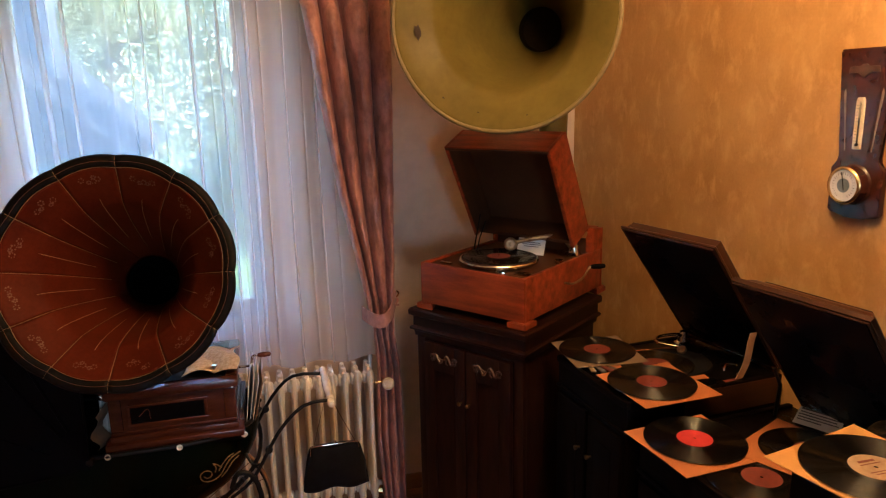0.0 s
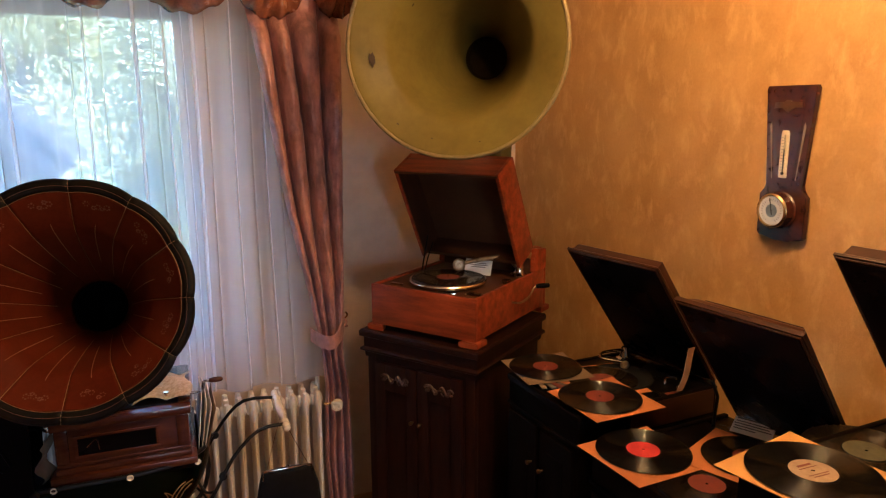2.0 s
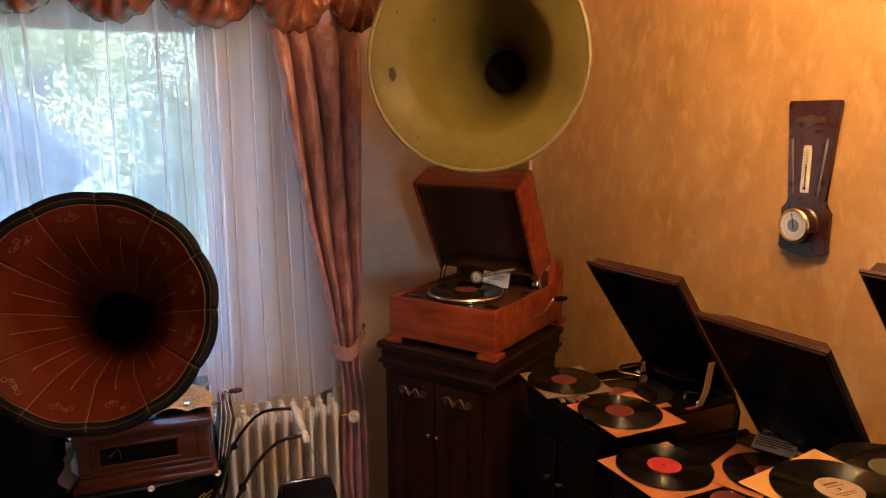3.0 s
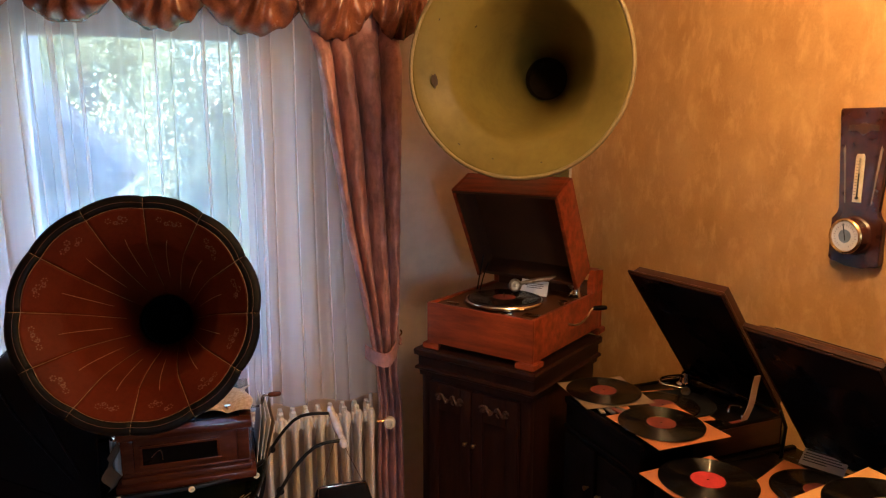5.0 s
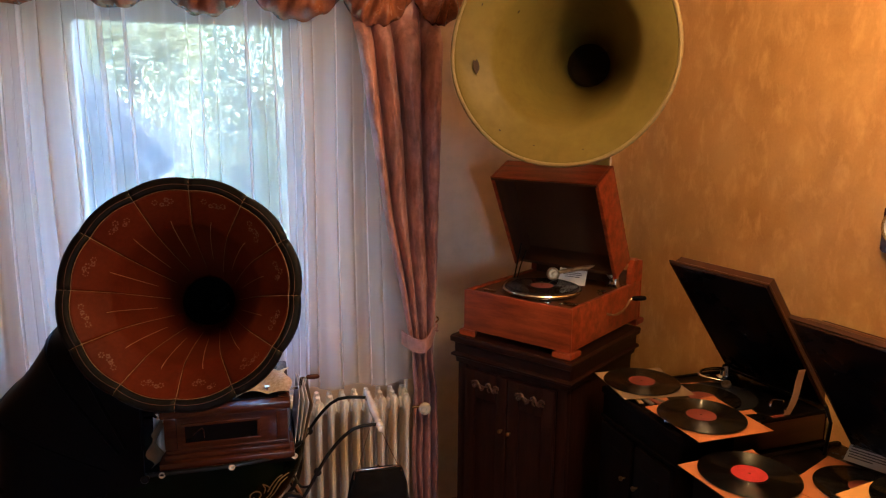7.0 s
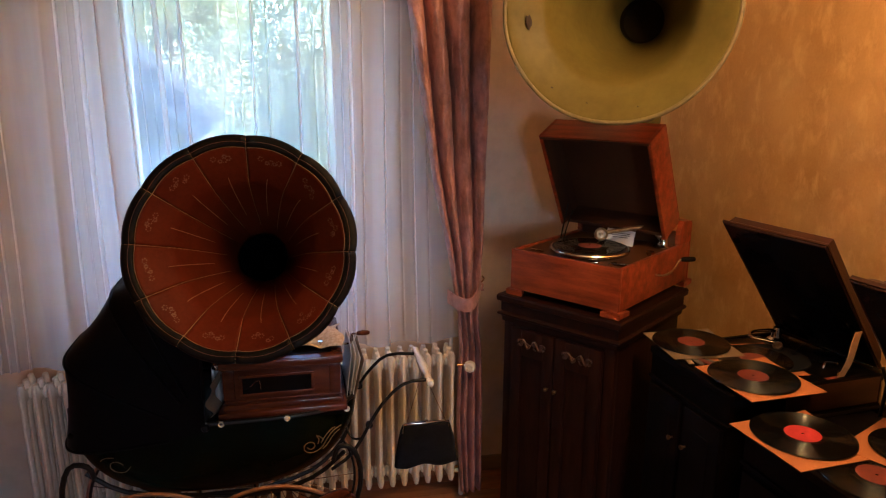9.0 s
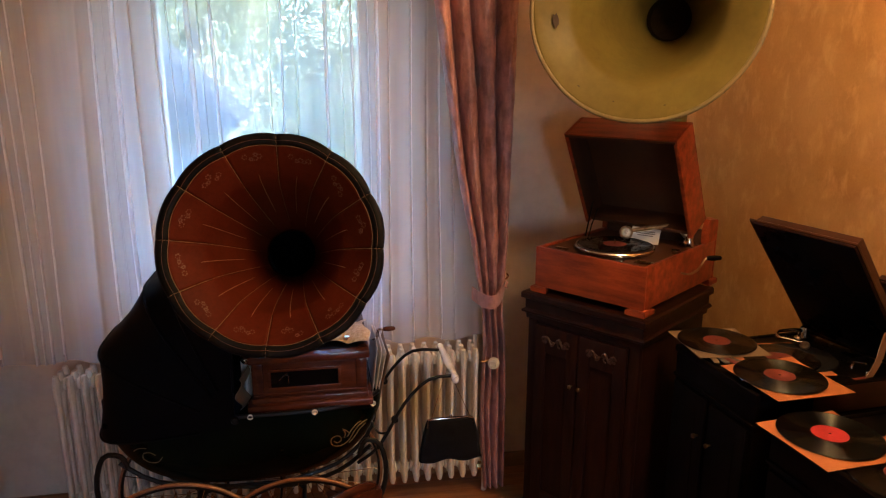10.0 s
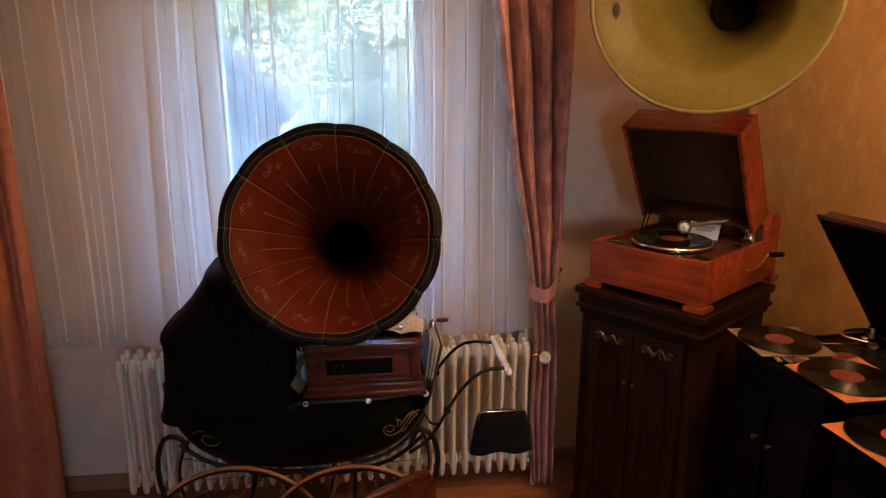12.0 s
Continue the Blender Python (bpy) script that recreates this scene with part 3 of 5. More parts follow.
radiator = thing("radiator", pose(0, 0, 0), "cream enamelled cast-iron column radiator under the window", "radiator")
b = bmesh.new()
for k in range(3):
    yc = -0.052 + 0.052 * k
    loops = []
    for z, rx, ry in ((0.11, 0.009, 0.012), (0.13, 0.014, 0.02), (0.17, 0.013, 0.02), (0.20, 0.0105, 0.016), (0.58, 0.0105, 0.016), (0.62, 0.013, 0.02), (0.67, 0.014, 0.022), (0.695, 0.009, 0.014)):
        loops.append([Vector((rx * math.cos(a * math.pi / 5), yc + ry * math.sin(a * math.pi / 5), z)) for a in range(10)])
    rings(b, loops, True, True, True)
for z in (0.155, 0.645):
    lathe([(0.014, -0.025), (0.024, -0.021), (0.026, 0), (0.024, 0.021), (0.014, 0.025)], 12, pose(0, 0, z, 0, 90, 0), b)
    box(-0.0125, -0.05, z - 0.022, 0.0125, 0.05, z + 0.022, 0.006, b)
section = finish("section", b, CREAM)
for k in range(33):
    piece("section", section, radiator, Matrix.Translation((-1.19 + 0.0505 * k, 2.672, 0)))
valve = part("valve", lathe([(0.006, 0), (0.006, 0.03), (0.014, 0.03), (0.014, 0.05), (0.009, 0.055), (0.009, 0.07)], 14, pose(0.445, 2.60, 0.646, 0, 90, 0)), BRASS, radiator, "brass radiator valve")
part("knob", lathe([(0.018, 0), (0.024, 0.004), (0.025, 0.018), (0.021, 0.026), (0.012, 0.028), (0.01, 0.024), (0.001, 0.024)], 20, pose(0.497, 2.585, 0.646, 90, 0, -25)), PORCELAIN, valve, "cream valve knob")
part("pipe", tube([(0.43, 2.672, 0.155), (0.47, 2.672, 0.155), (0.482, 2.672, 0.13), (0.482, 2.672, 0.0)], 0.011), CREAM, radiator, "painted heating pipe")
part("pipe", tube([(0.43, 2.70, 0.645), (0.435, 2.70, 0.645), (0.44, 2.70, 0.64), (0.442, 2.71, 1.2), (0.442, 2.71, 2.5)], 0.008), CREAM, radiator, "thin painted riser pipe")
part("union", lathe([(0.012, 0), (0.019, 0.004), (0.019, 0.03), (0.012, 0.034)], 8, pose(0.435, 2.66, 0.13, 0, 90, 0)), BRASS, radiator)


# ---- cabinet with the horn gramophone, set across the corner ----
TURN = math.degrees(math.atan2(-0.803, 0.595))
CORNER = pose(0.594, 2.379, 0, 0, 0, TURN)      # x along the front, y to the back


def cabinet():
    c = thing("cabinet", CORNER, "dark carved oak record cabinet with two panelled doors", "cabinet")
    X0, X1, Y0, Y1 = -0.012, 0.442, -0.005, 0.50
    part("body", box(X0, Y0, 0.09, X1, Y1, 0.905, 0.003), OAK, c)
    loops = []
    for o, z in ((0.0, 0.905), (0.010, 0.908), (0.012, 0.926), (0.016, 0.930), (0.024, 0.933), (0.025, 0.940), (0.020, 0.945), (0.014, 0.947), (0.014, 0.982), (0.018, 0.985), (0.026, 0.988), (0.027, 1.006), (0.022, 1.013)):
        loops.append([Vector((X0 - o, Y0 - o, z)), Vector((X1 + o, Y0 - o, z)), Vector((X1 + o, Y1 + o * 0.5, z)), Vector((X0 - o, Y1 + o * 0.5, z))])
    part("cornice", rings(bmesh.new(), loops, True, True, True), OAK, c, "moulded dark oak cornice top", sharp=25)
    part("plinth", box(X0 - 0.012, Y0 - 0.012, 0.06, X1 + 0.012, Y1, 0.13, 0.006), OAK, c)
    part("corner_post", box(X0 - 0.003, Y0 - 0.006, 0.13, X0 + 0.035, Y0 + 0.02, 0.905, 0.003), OAK, c)
    part("corner_post", box(X1 - 0.035, Y0 - 0.006, 0.13, X1 + 0.003, Y0 + 0.02, 0.905, 0.003), OAK, c)
    xm = (X0 + X1) / 2
    for k, (a, e) in enumerate(((X0 + 0.04, xm - 0.003), (xm + 0.003, X1 - 0.04))):
        d = part("door", box(a, Y0 - 0.012, 0.145, e, Y0 - 0.0005, 0.895, 0.002), OAK, c)
        fr = box(a, Y0 - 0.022, 0.145, a + 0.045, Y0 - 0.0125, 0.895, 0.002)
        box(e - 0.045, Y0 - 0.022, 0.145, e, Y0 - 0.0125, 0.895, 0.002, fr)
        box(a + 0.046, Y0 - 0.022, 0.145, e - 0.046, Y0 - 0.0125, 0.215, 0.002, fr)
        box(a + 0.046, Y0 - 0.022, 0.795, e - 0.046, Y0 - 0.0125, 0.895, 0.002, fr)
        part("door_frame", fr, OAK, d)
        xc = (a + e) / 2
        orn = bmesh.new()
        for s in (-1, 1):
            tube([(xc + s * (0.004 + 0.05 * t), Y0 - 0.024, 0.845 + 0.013 * math.sin(t * 7.5) * s) for t in [i / 9 for i in range(10)]], [0.004, 0.006, 0.007, 0.006, 0.005, 0.005, 0.006, 0.005, 0.004, 0.002], 6, orn, 1)
            tube([(xc + s * (0.048 + 0.011 * math.cos(q)), Y0 - 0.024, 0.846 + 0.011 * math.sin(q)) for q in [i * 0.8 for i in range(8)]], 0.004, 6, orn, 1)
            tube([(xc + s * (0.02 + 0.009 * math.cos(q)), Y0 - 0.024, 0.838 + 0.009 * math.sin(q)) for q in [i * 0.8 for i in range(7)]], 0.0035, 6, orn, 1)
        part("carving", orn, WORNOAK, d, "carved scrolling leaf ornament")
        kx = e - 0.015 if k == 0 else a + 0.015
        part("knob", lathe([(0.003, 0), (0.003, 0.008), (0.007, 0.012), (0.008, 0.017), (0.005, 0.022), (0.001, 0.023)], 12, pose(kx, Y0 - 0.022, 0.70, 90, 0, 0)), AGEDBRASS, d, "small round brass knob")
    for x, y in ((X0 + 0.03, Y0 + 0.03), (X1 - 0.03, Y0 + 0.03), (X0 + 0.03, Y1 - 0.03), (X1 - 0.03, Y1 - 0.03)):
        f = part("foot", box(x - 0.022, y - 0.022, 0.03, x + 0.022, y + 0.022, 0.062, 0.004), OAK, c)
        part("caster", lathe([(0.002, -0.008), (0.014, -0.008), (0.015, 0), (0.014, 0.008), (0.002, 0.008)], 14, pose(x, y, 0.0152, 0, 90, 30)), PORCELAIN, f, "small white caster wheel")
    return c


cabinet()


def record(name, x, y, z, r, label_mat, label, lab_r=0.042, rot=0.0, group="shellac records"):
    d = thing(name, pose(x, y, z, 0, 0, rot), label, "record", group)
    part("disc", lathe([(0.004, 0.0), (r - 0.002, 0.0), (r, 0.001), (r - 0.001, 0.0022), (r - 0.006, 0.0018), (lab_r + 0.012, 0.0018), (lab_r + 0.008, 0.0022), (0.0036, 0.0022)], 72, cap=False), SHELLAC, d, sharp=60)
    lb = part("paper_label", lathe([(0.0036, 0.0023), (lab_r, 0.0023), (lab_r, 0.0027), (0.0036, 0.0027)], 48, cap=False), label_mat, d)
    return d, lb


def print_bars(parent, rows, z, mat=INK, name="printed_lines"):
    """Small bars for print that cannot be read: x, y, length, height."""
    bm = bmesh.new()
    for x, y, l, h in rows:
        box(x - l / 2, y - h / 2, z, x + l / 2, y + h / 2, z + 0.0004, 0, bm)
    return part(name, bm, mat, parent, "rows of small grey print")


def horn_gramophone():
    g = thing("horn_gramophone", CORNER @ Matrix.Translation((0, 0, 1.013)), "red mahogany table gramophone with raised lid and large olive horn", "gramophone")
    W, D = 0.44, 0.565
    wall = 0.014
    for nm, q in (("front_board", (0, 0, 0.022, W, wall, 0.172)), ("side_board", (0, wall, 0.022, wall, D - wall, 0.172)),
                  ("side_board", (W - wall, wall, 0.022, W, D - wall, 0.172)), ("rear_board", (0, D - wall, 0.022, W, D, 0.172)), ("bottom_board", (wall, wall, 0.022, W - wall, D - wall, 0.03))):
        part(nm, box(*q, 0.002), MAHOGANY, g)
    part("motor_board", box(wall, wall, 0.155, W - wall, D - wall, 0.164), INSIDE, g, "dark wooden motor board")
    for x, y in ((0, 0), (W, 0), (0, D), (W, D)):
        s, t = (1 if x == 0 else -1), (1 if y == 0 else -1)
        part("foot", prism([(x - s * 0.012, y - t * 0.012), (x + s * 0.06, y - t * 0.012), (x + s * 0.04, y + t * 0.03), (x + s * 0.03, y + t * 0.04), (x - s * 0.012, y + t * 0.06)], 0.0, 0.0225, 0.003), MAHOGANY, g)
    back = prism([(0.462, 0.172), (D, 0.172), (D, 0.252), (0.487, 0.262), (0.462, 0.225)], 0, 0.02, 0.002, m=Matrix(((0, 0, 1, W - 0.02), (1, 0, 0, 0), (0, 1, 0, 0), (0, 0, 0, 1))))
    part("cheek", back, MAHOGANY, g, "raised side of the back compartment")
    back = prism([(0.462, 0.172), (D, 0.172), (D, 0.252), (0.487, 0.262), (0.462, 0.225)], 0, 0.02, 0.002, m=Matrix(((0, 0, 1, 0), (1, 0, 0, 0), (0, 1, 0, 0), (0, 0, 0, 1))))
    part("cheek", back, MAHOGANY, g, "raised side of the back compartment")
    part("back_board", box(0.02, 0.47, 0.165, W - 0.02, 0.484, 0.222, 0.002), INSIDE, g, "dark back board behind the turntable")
    part("back_top", box(0.02, 0.487, 0.245, W - 0.02, D, 0.256, 0.002), MAHOGANY, g)
    # lid, hinged at the back and standing open
    A = Vector((0, 0.335, 0.214))           # foot of the rim
    up = Vector((0, -0.185, 0.36))
    L = up.length
    up.normalize()
    out = Vector((0, up.z, -up.y))
    base = Matrix(((1, 0, 0, 0), (0, up.y, out.y, A.y), (0, up.z, out.z, A.z), (0, 0, 0, 1)))
    dp = 0.125
    lid = part("lid", box(0.0005, 0.0005, dp - 0.004, W - 0.0005, L - 0.0005, dp, 0.002), MAHOGANY, g, "open red mahogany lid", m=base)
    for q in ((0, 0, 0, 0.014, L, dp - 0.004), (W - 0.014, 0, 0, W, L, dp - 0.004), (0.014, L - 0.014, 0, W - 0.014, L, dp - 0.004)):
        part("lid_side", box(*q, 0.002), MAHOGANY, lid)
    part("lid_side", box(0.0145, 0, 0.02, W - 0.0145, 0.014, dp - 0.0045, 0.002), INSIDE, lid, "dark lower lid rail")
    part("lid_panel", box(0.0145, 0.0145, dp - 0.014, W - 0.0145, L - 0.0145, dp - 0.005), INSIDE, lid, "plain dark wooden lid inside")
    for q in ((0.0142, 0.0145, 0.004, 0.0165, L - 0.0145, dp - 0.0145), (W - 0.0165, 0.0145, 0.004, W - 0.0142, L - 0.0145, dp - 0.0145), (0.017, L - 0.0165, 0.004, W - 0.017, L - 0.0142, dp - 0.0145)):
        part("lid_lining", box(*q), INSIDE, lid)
    part("lid_rim", box(0.006, L - 0.012, -0.004, W - 0.006, L - 0.004, 0.0, 0.001), INSIDE, lid)
    part("stay", tube([(0.022, 0.30, 0.164), (0.022, 0.315, 0.21), (0.022, 0.345, 0.30)], 0.003, 8, smooth=1), IRON, g, "thin metal lid stay")
    part("stay", tube([(0.036, 0.30, 0.164), (0.036, 0.32, 0.21), (0.036, 0.36, 0.27)], 0.0025, 8, smooth=1), IRON, g)
    # turntable
    tt = part("turntable", lathe([(0.01, 0.166), (0.136, 0.168), (0.142, 0.172), (0.143, 0.18), (0.140, 0.185), (0.004, 0.185)], 56, Matrix.Translation((0.225, 0.172, 0))), CHROME, g, "turntable with a bright nickel rim")
    part("felt", lathe([(0.004, 0.185), (0.135, 0.185), (0.135, 0.187), (0.004, 0.187)], 56, Matrix.Translation((0.225, 0.172, 0))), FELT, tt)
    part("spindle", lathe([(0.003, 0.187), (0.003, 0.203), (0.001, 0.205)], 10, Matrix.Translation((0.225, 0.172, 0))), CHROME, tt)
    # tone arm with sound box
    arm = part("tone_arm", tube([(0.385, 0.42, 0.20), (0.36, 0.40, 0.232), (0.32, 0.36, 0.238), (0.27, 0.30, 0.232), (0.235, 0.245, 0.225)], [0.013, 0.012, 0.010, 0.008, 0.007], 12), NICKELDULL, g, "curved nickel tone arm")
    part("arm_socket", lathe([(0.034, 0.164), (0.034, 0.168), (0.022, 0.176), (0.018, 0.19), (0.02, 0.2), (0.014, 0.212), (0.01, 0.215)], 20, Matrix.Translation((0.39, 0.425, 0))), CHROME, arm)
    part("sound_box", lathe([(0.004, -0.009), (0.018, -0.009), (0.0245, -0.006), (0.0245, 0.005), (0.0205, 0.008), (0.016, 0.004), (0.007, 0.004), (0.005, 0.007), (0.001, 0.0075)], 28, pose(0.232, 0.238, 0.222, 80, 0, 32)), NICKELDULL, arm, "round nickel sound box")
    part("needle", tube([(0.232, 0.235, 0.196), (0.225, 0.225, 0.189)], 0.002, 6), CHROME, arm)
    part("brake", box(0.05, 0.05, 0.164, 0.10, 0.062, 0.172, 0.002), CHROME, g, "small nickel brake lever")
    part("speed_plate", box(0.36, 0.06, 0.164, 0.42, 0.10, 0.167, 0.001), CHROME, g, "small nickel speed plate")
    part("speed_plate", box(0.29, 0.038, 0.164, 0.33, 0.06, 0.167, 0.001), CHROME, g)
    part("needle_cup", lathe([(0.012, 0.164), (0.016, 0.174), (0.017, 0.178), (0.014, 0.176), (0.004, 0.168)], 16, Matrix.Translation((0.41, 0.28, 0))), CHROME, g)
    cr = part("crank", tube([(W, 0.27, 0.10), (W + 0.02, 0.27, 0.10), (W + 0.026, 0.30, 0.097), (W + 0.028, 0.355, 0.105), (W + 0.03, 0.395, 0.13), (W + 0.038, 0.405, 0.137)], 0.0042, 8), NICKELDULL, g, "dull brass winding crank")
    part("handle", lathe([(0.006, 0), (0.009, 0.01), (0.01, 0.03), (0.008, 0.05), (0.002, 0.054)], 12, pose(W + 0.034, 0.402, 0.136, 0, 88, 40)), BLACKWOOD, cr, "turned black wooden handle")
    # horn, in the room's own directions
    inv = g.matrix_basis.inverted()
    C = Vector((0.749, 1.946, 1.997))
    n = Vector((-0.575, -0.815, 0.015)).normalized()
    u = n.cross(Vector((0, 0, 1))).normalized()
    fr = inv @ Matrix.Translation(C) @ Matrix((u, n.cross(u), n)).transposed().to_4x4()
    R = 0.331
    prof = []
    for i in range(33):
        t = i / 32
        z = -0.20 * (1 - t) ** 1.2 - 0.38 * max(0.0, (0.62 - t) / 0.62) ** 1.4
        prof.append((0.062 + (R - 0.062) * t, z))
    Ld = -prof[0][1]
    outer = [(r + 0.007, z - 0.002) for r, z in prof]
    hb = bmesh.new()
    N = 96
    wob = lambda i, k: 1 + 0.004 * math.sin(3 * i * 2 * math.pi / N + 1) + 0.0025 * math.sin(7 * i * 2 * math.pi / N + k * 0.5)
    rings(hb, [[fr @ Vector((r * wob(i, k) * math.cos(2 * math.pi * i / N), r * wob(i, k) * math.sin(2 * math.pi * i / N), z)) for i in range(N)] for k, (r, z) in enumerate(prof + outer[::-1])], True)
    horn = part("horn", hb, HORNOLIVE, g, "large olive-yellow papier-mache horn", sharp=180)
    part("horn_rim", rings(bmesh.new(), [[fr @ Vector(((R + 0.0035 + 0.0068 * math.cos(q)) * wob(i, 0) * math.cos(2 * math.pi * i / N), (R + 0.0035 + 0.0068 * math.cos(q)) * wob(i, 0) * math.sin(2 * math.pi * i / N), 0.007 * math.sin(q) - 0.002)) for i in range(N)] for q in [k * math.pi / 4 for k in range(9)]], True), HORNEDGE, horn, "worn chipped horn edge", sharp=180)
    # throat bends down into the case
    e0 = fr @ Vector((0, 0, -Ld + 0.006))
    e0, tail = Vector(e0), fr.to_3x3() @ Vector((0, 0, -1))
    foot = Vector((0.24, 0.525, 0.25))
    top = e0 + tail * 0.07
    part("horn_neck", tube([e0, e0 + tail * 0.035, Vector((foot.x, foot.y, top.z - 0.06)) * 0.6 + top * 0.4, (foot.x, foot.y, top.z - 0.12), (foot.x, foot.y, 0.5), foot], [0.068, 0.066, 0.062, 0.058, 0.051, 0.044], 28, smooth=6, caps=False), HORNOLIVE, horn, "olive elbow pipe of the horn", sharp=180)
    part("neck_collar", lathe([(0.045, 0.25), (0.058, 0.252), (0.058, 0.268), (0.047, 0.275)], 28, Matrix.Translation((foot.x, foot.y, 0))), HORNOLIVE, horn)
    # added dark skin inside the throat, coloured as the shade down the tube
    sleeve = [(r - 0.0025, z + 0.001) for r, z in prof if r < 0.085 and z > -Ld + 0.01]
    part("throat_shade", lathe(sleeve[::-1] + [(0.001, -Ld + 0.012)], 32, fr, cap=False), SHADEBROWN, horn, "dark inner skin standing for shade in the throat")
    # flaked spots inside
    for ang, t, s in ((188, 0.80, 0.021), (150, 0.86, 0.004), (255, 0.86, 0.003), (285, 0.9, 0.003), (232, 0.9, 0.004), (140, 0.55, 0.005)):
        k = int(t * 32)
        r, z = prof[k]
        ang -= 180
        a = radians(ang)
        slope = math.atan2(prof[k + 1][1] - prof[k - 1][1], prof[k + 1][0] - prof[k - 1][0])
        rot = fr @ Matrix.Translation((0.99 * r * math.cos(a), 0.99 * r * math.sin(a), z + 0.004)) @ pose(0, 0, 0, 0, 0, ang) @ Matrix.Rotation(-slope, 4, "Y")
        part("flaked_spot", prism([(s * (1 + 0.3 * math.sin(5 * q)) * math.sin(q), s * 0.5 * math.cos(q)) for q in [2 * math.pi * i / 11 for i in range(11)]], 0, 0.001, m=rot @ pose(0, 0, 0, 0, 0, 90)), CHIP, horn)
    return g


GRAM = horn_gramophone()
d, lb = record("record", *(CORNER @ Vector((0.225, 0.172, 1.2005))), 0.128, DULLRED, "black shellac record with a dark red label on the turntable")
card = thing("card", CORNER @ Matrix.Translation((0.255, 0.335, 1.181)) @ pose(0, 0, 0, 66, 0, 8), "small white description card leaning behind the turntable", "card")
part("sheet", box(-0.055, 0, -0.001, 0.055, 0.075, 0, 0), PAPER, card)
print_bars(card, [(0, 0.06, 0.05, 0.004), (0, 0.045, 0.07, 0.0025), (0, 0.038, 0.075, 0.0025), (0, 0.03, 0.06, 0.0025)], 0.0002)


# ---- pram with the phonograph ----
def wpart(name, bm, mat, parent, label="", sharp=38):
    """A part of a top-level thing, given in the room's own coordinates."""
    return part(name, bm, mat, parent, label, sharp, parent.matrix_basis.inverted())


PX, PY = -0.44, 2.18


def keel(s):
    """How deep the body hangs at s from -1 to 1."""
    return 0.80 - 0.285 * max(0.0, 1 - abs(s) ** 2.6) ** 0.55


def body_point(s, a):
    """a from -1 (near rim) to 1 (far rim)."""
    zb = keel(s)
    half = 0.215 * max(0.02, 1 - abs(s) ** 5) ** 0.5
    t = a * math.pi / 2
    y = half * math.copysign(abs(math.sin(t)) ** 0.55, t)
    z = 0.80 - (0.80 - zb) * abs(math.cos(t)) ** 0.8
    return Vector((PX + 0.44 * s, PY + y, z))


pram = thing("pram", pose(PX, PY, 0), "antique black and dark green pram with a folding oilcloth hood", "pram")
body = wpart("body", sheet(lambda u, v: body_point(-1 + 2 * u, -1 + 2 * v), 48, 28, 0.012), GREEN, pram, "dark green lacquered wooden body")
part("rim", tube([body_point(-0.999 + 1.998 * i / 30, -1) + Vector((0, -0.002, 0.002)) for i in range(31)], 0.007, 8, smooth=1), IRON, body)
part("rim", tube([body_point(-0.999 + 1.998 * i / 30, 1) + Vector((0, 0.002, 0.002)) for i in range(31)], 0.007, 8, smooth=1), IRON, body)
part("deck", box(-0.84, 1.985, 0.785, -0.045, 2.375, 0.797, 0.003), BLACKWOOD, body, "black boards covering the body")
for x in (-0.417, -0.227, -0.047):
    yb = 1.963 if x < -0.1 else 1.99
    bt = part("button", lathe([(0.004, 0), (0.008, 0.001), (0.0095, 0.004), (0.0075, 0.008), (0.004, 0.005), (0.001, 0.005)], 18, pose(x, yb, 0.80, 90, 0, 0)), PORCELAIN, body, "white porcelain button")


def side_y(x, z):
    """The body's near face at a height."""
    s = (x - PX) / 0.44
    zb = keel(s)
    c = min(1.0, max(0.0, (0.80 - z) / max(1e-3, 0.80 - zb))) ** (1 / 0.8)
    half = 0.215 * max(0.02, 1 - abs(s) ** 5) ** 0.5
    return PY - half * (1 - c * c) ** 0.275


def scroll(pts, r=0.0017):
    return tube([(x, side_y(x, z) - 0.003, z) for x, z in pts], r, 6, smooth=3)


for sc in ([(-0.172, 0.684), (-0.162, 0.675), (-0.150, 0.682), (-0.152, 0.697), (-0.166, 0.703), (-0.180, 0.694), (-0.180, 0.675), (-0.165, 0.662), (-0.145, 0.662), (-0.125, 0.675), (-0.110, 0.700), (-0.090, 0.722), (-0.065, 0.728)],
           [(-0.140, 0.690), (-0.136, 0.706), (-0.143, 0.722), (-0.130, 0.712), (-0.122, 0.700)],
           [(-0.125, 0.662), (-0.108, 0.680), (-0.090, 0.705), (-0.070, 0.716)],
           [(-0.13, 0.69), (-0.118, 0.71), (-0.100, 0.728), (-0.085, 0.733)]):
    part("gilt_scroll", scroll(sc), GILT, body, "painted gilt scroll ornament")
for sc in ([(-0.70, 0.69), (-0.715, 0.70), (-0.735, 0.695), (-0.738, 0.675), (-0.72, 0.662), (-0.695, 0.665), (-0.68, 0.685)], [(-0.765, 0.70), (-0.75, 0.712), (-0.725, 0.715)]):
    part("gilt_scroll", scroll(sc, 0.0012), GILT, body, "painted gilt scroll ornament")

# hood: hoops that fan out from a pivot, cloth sagging between them
PIV = Vector((-0.46, 0, 0.80))
HOOPS = [(-0.455, 1.18), (-0.53, 1.235), (-0.635, 1.238), (-0.708, 1.19), (-0.852, 1.006), (-0.874, 0.745)]


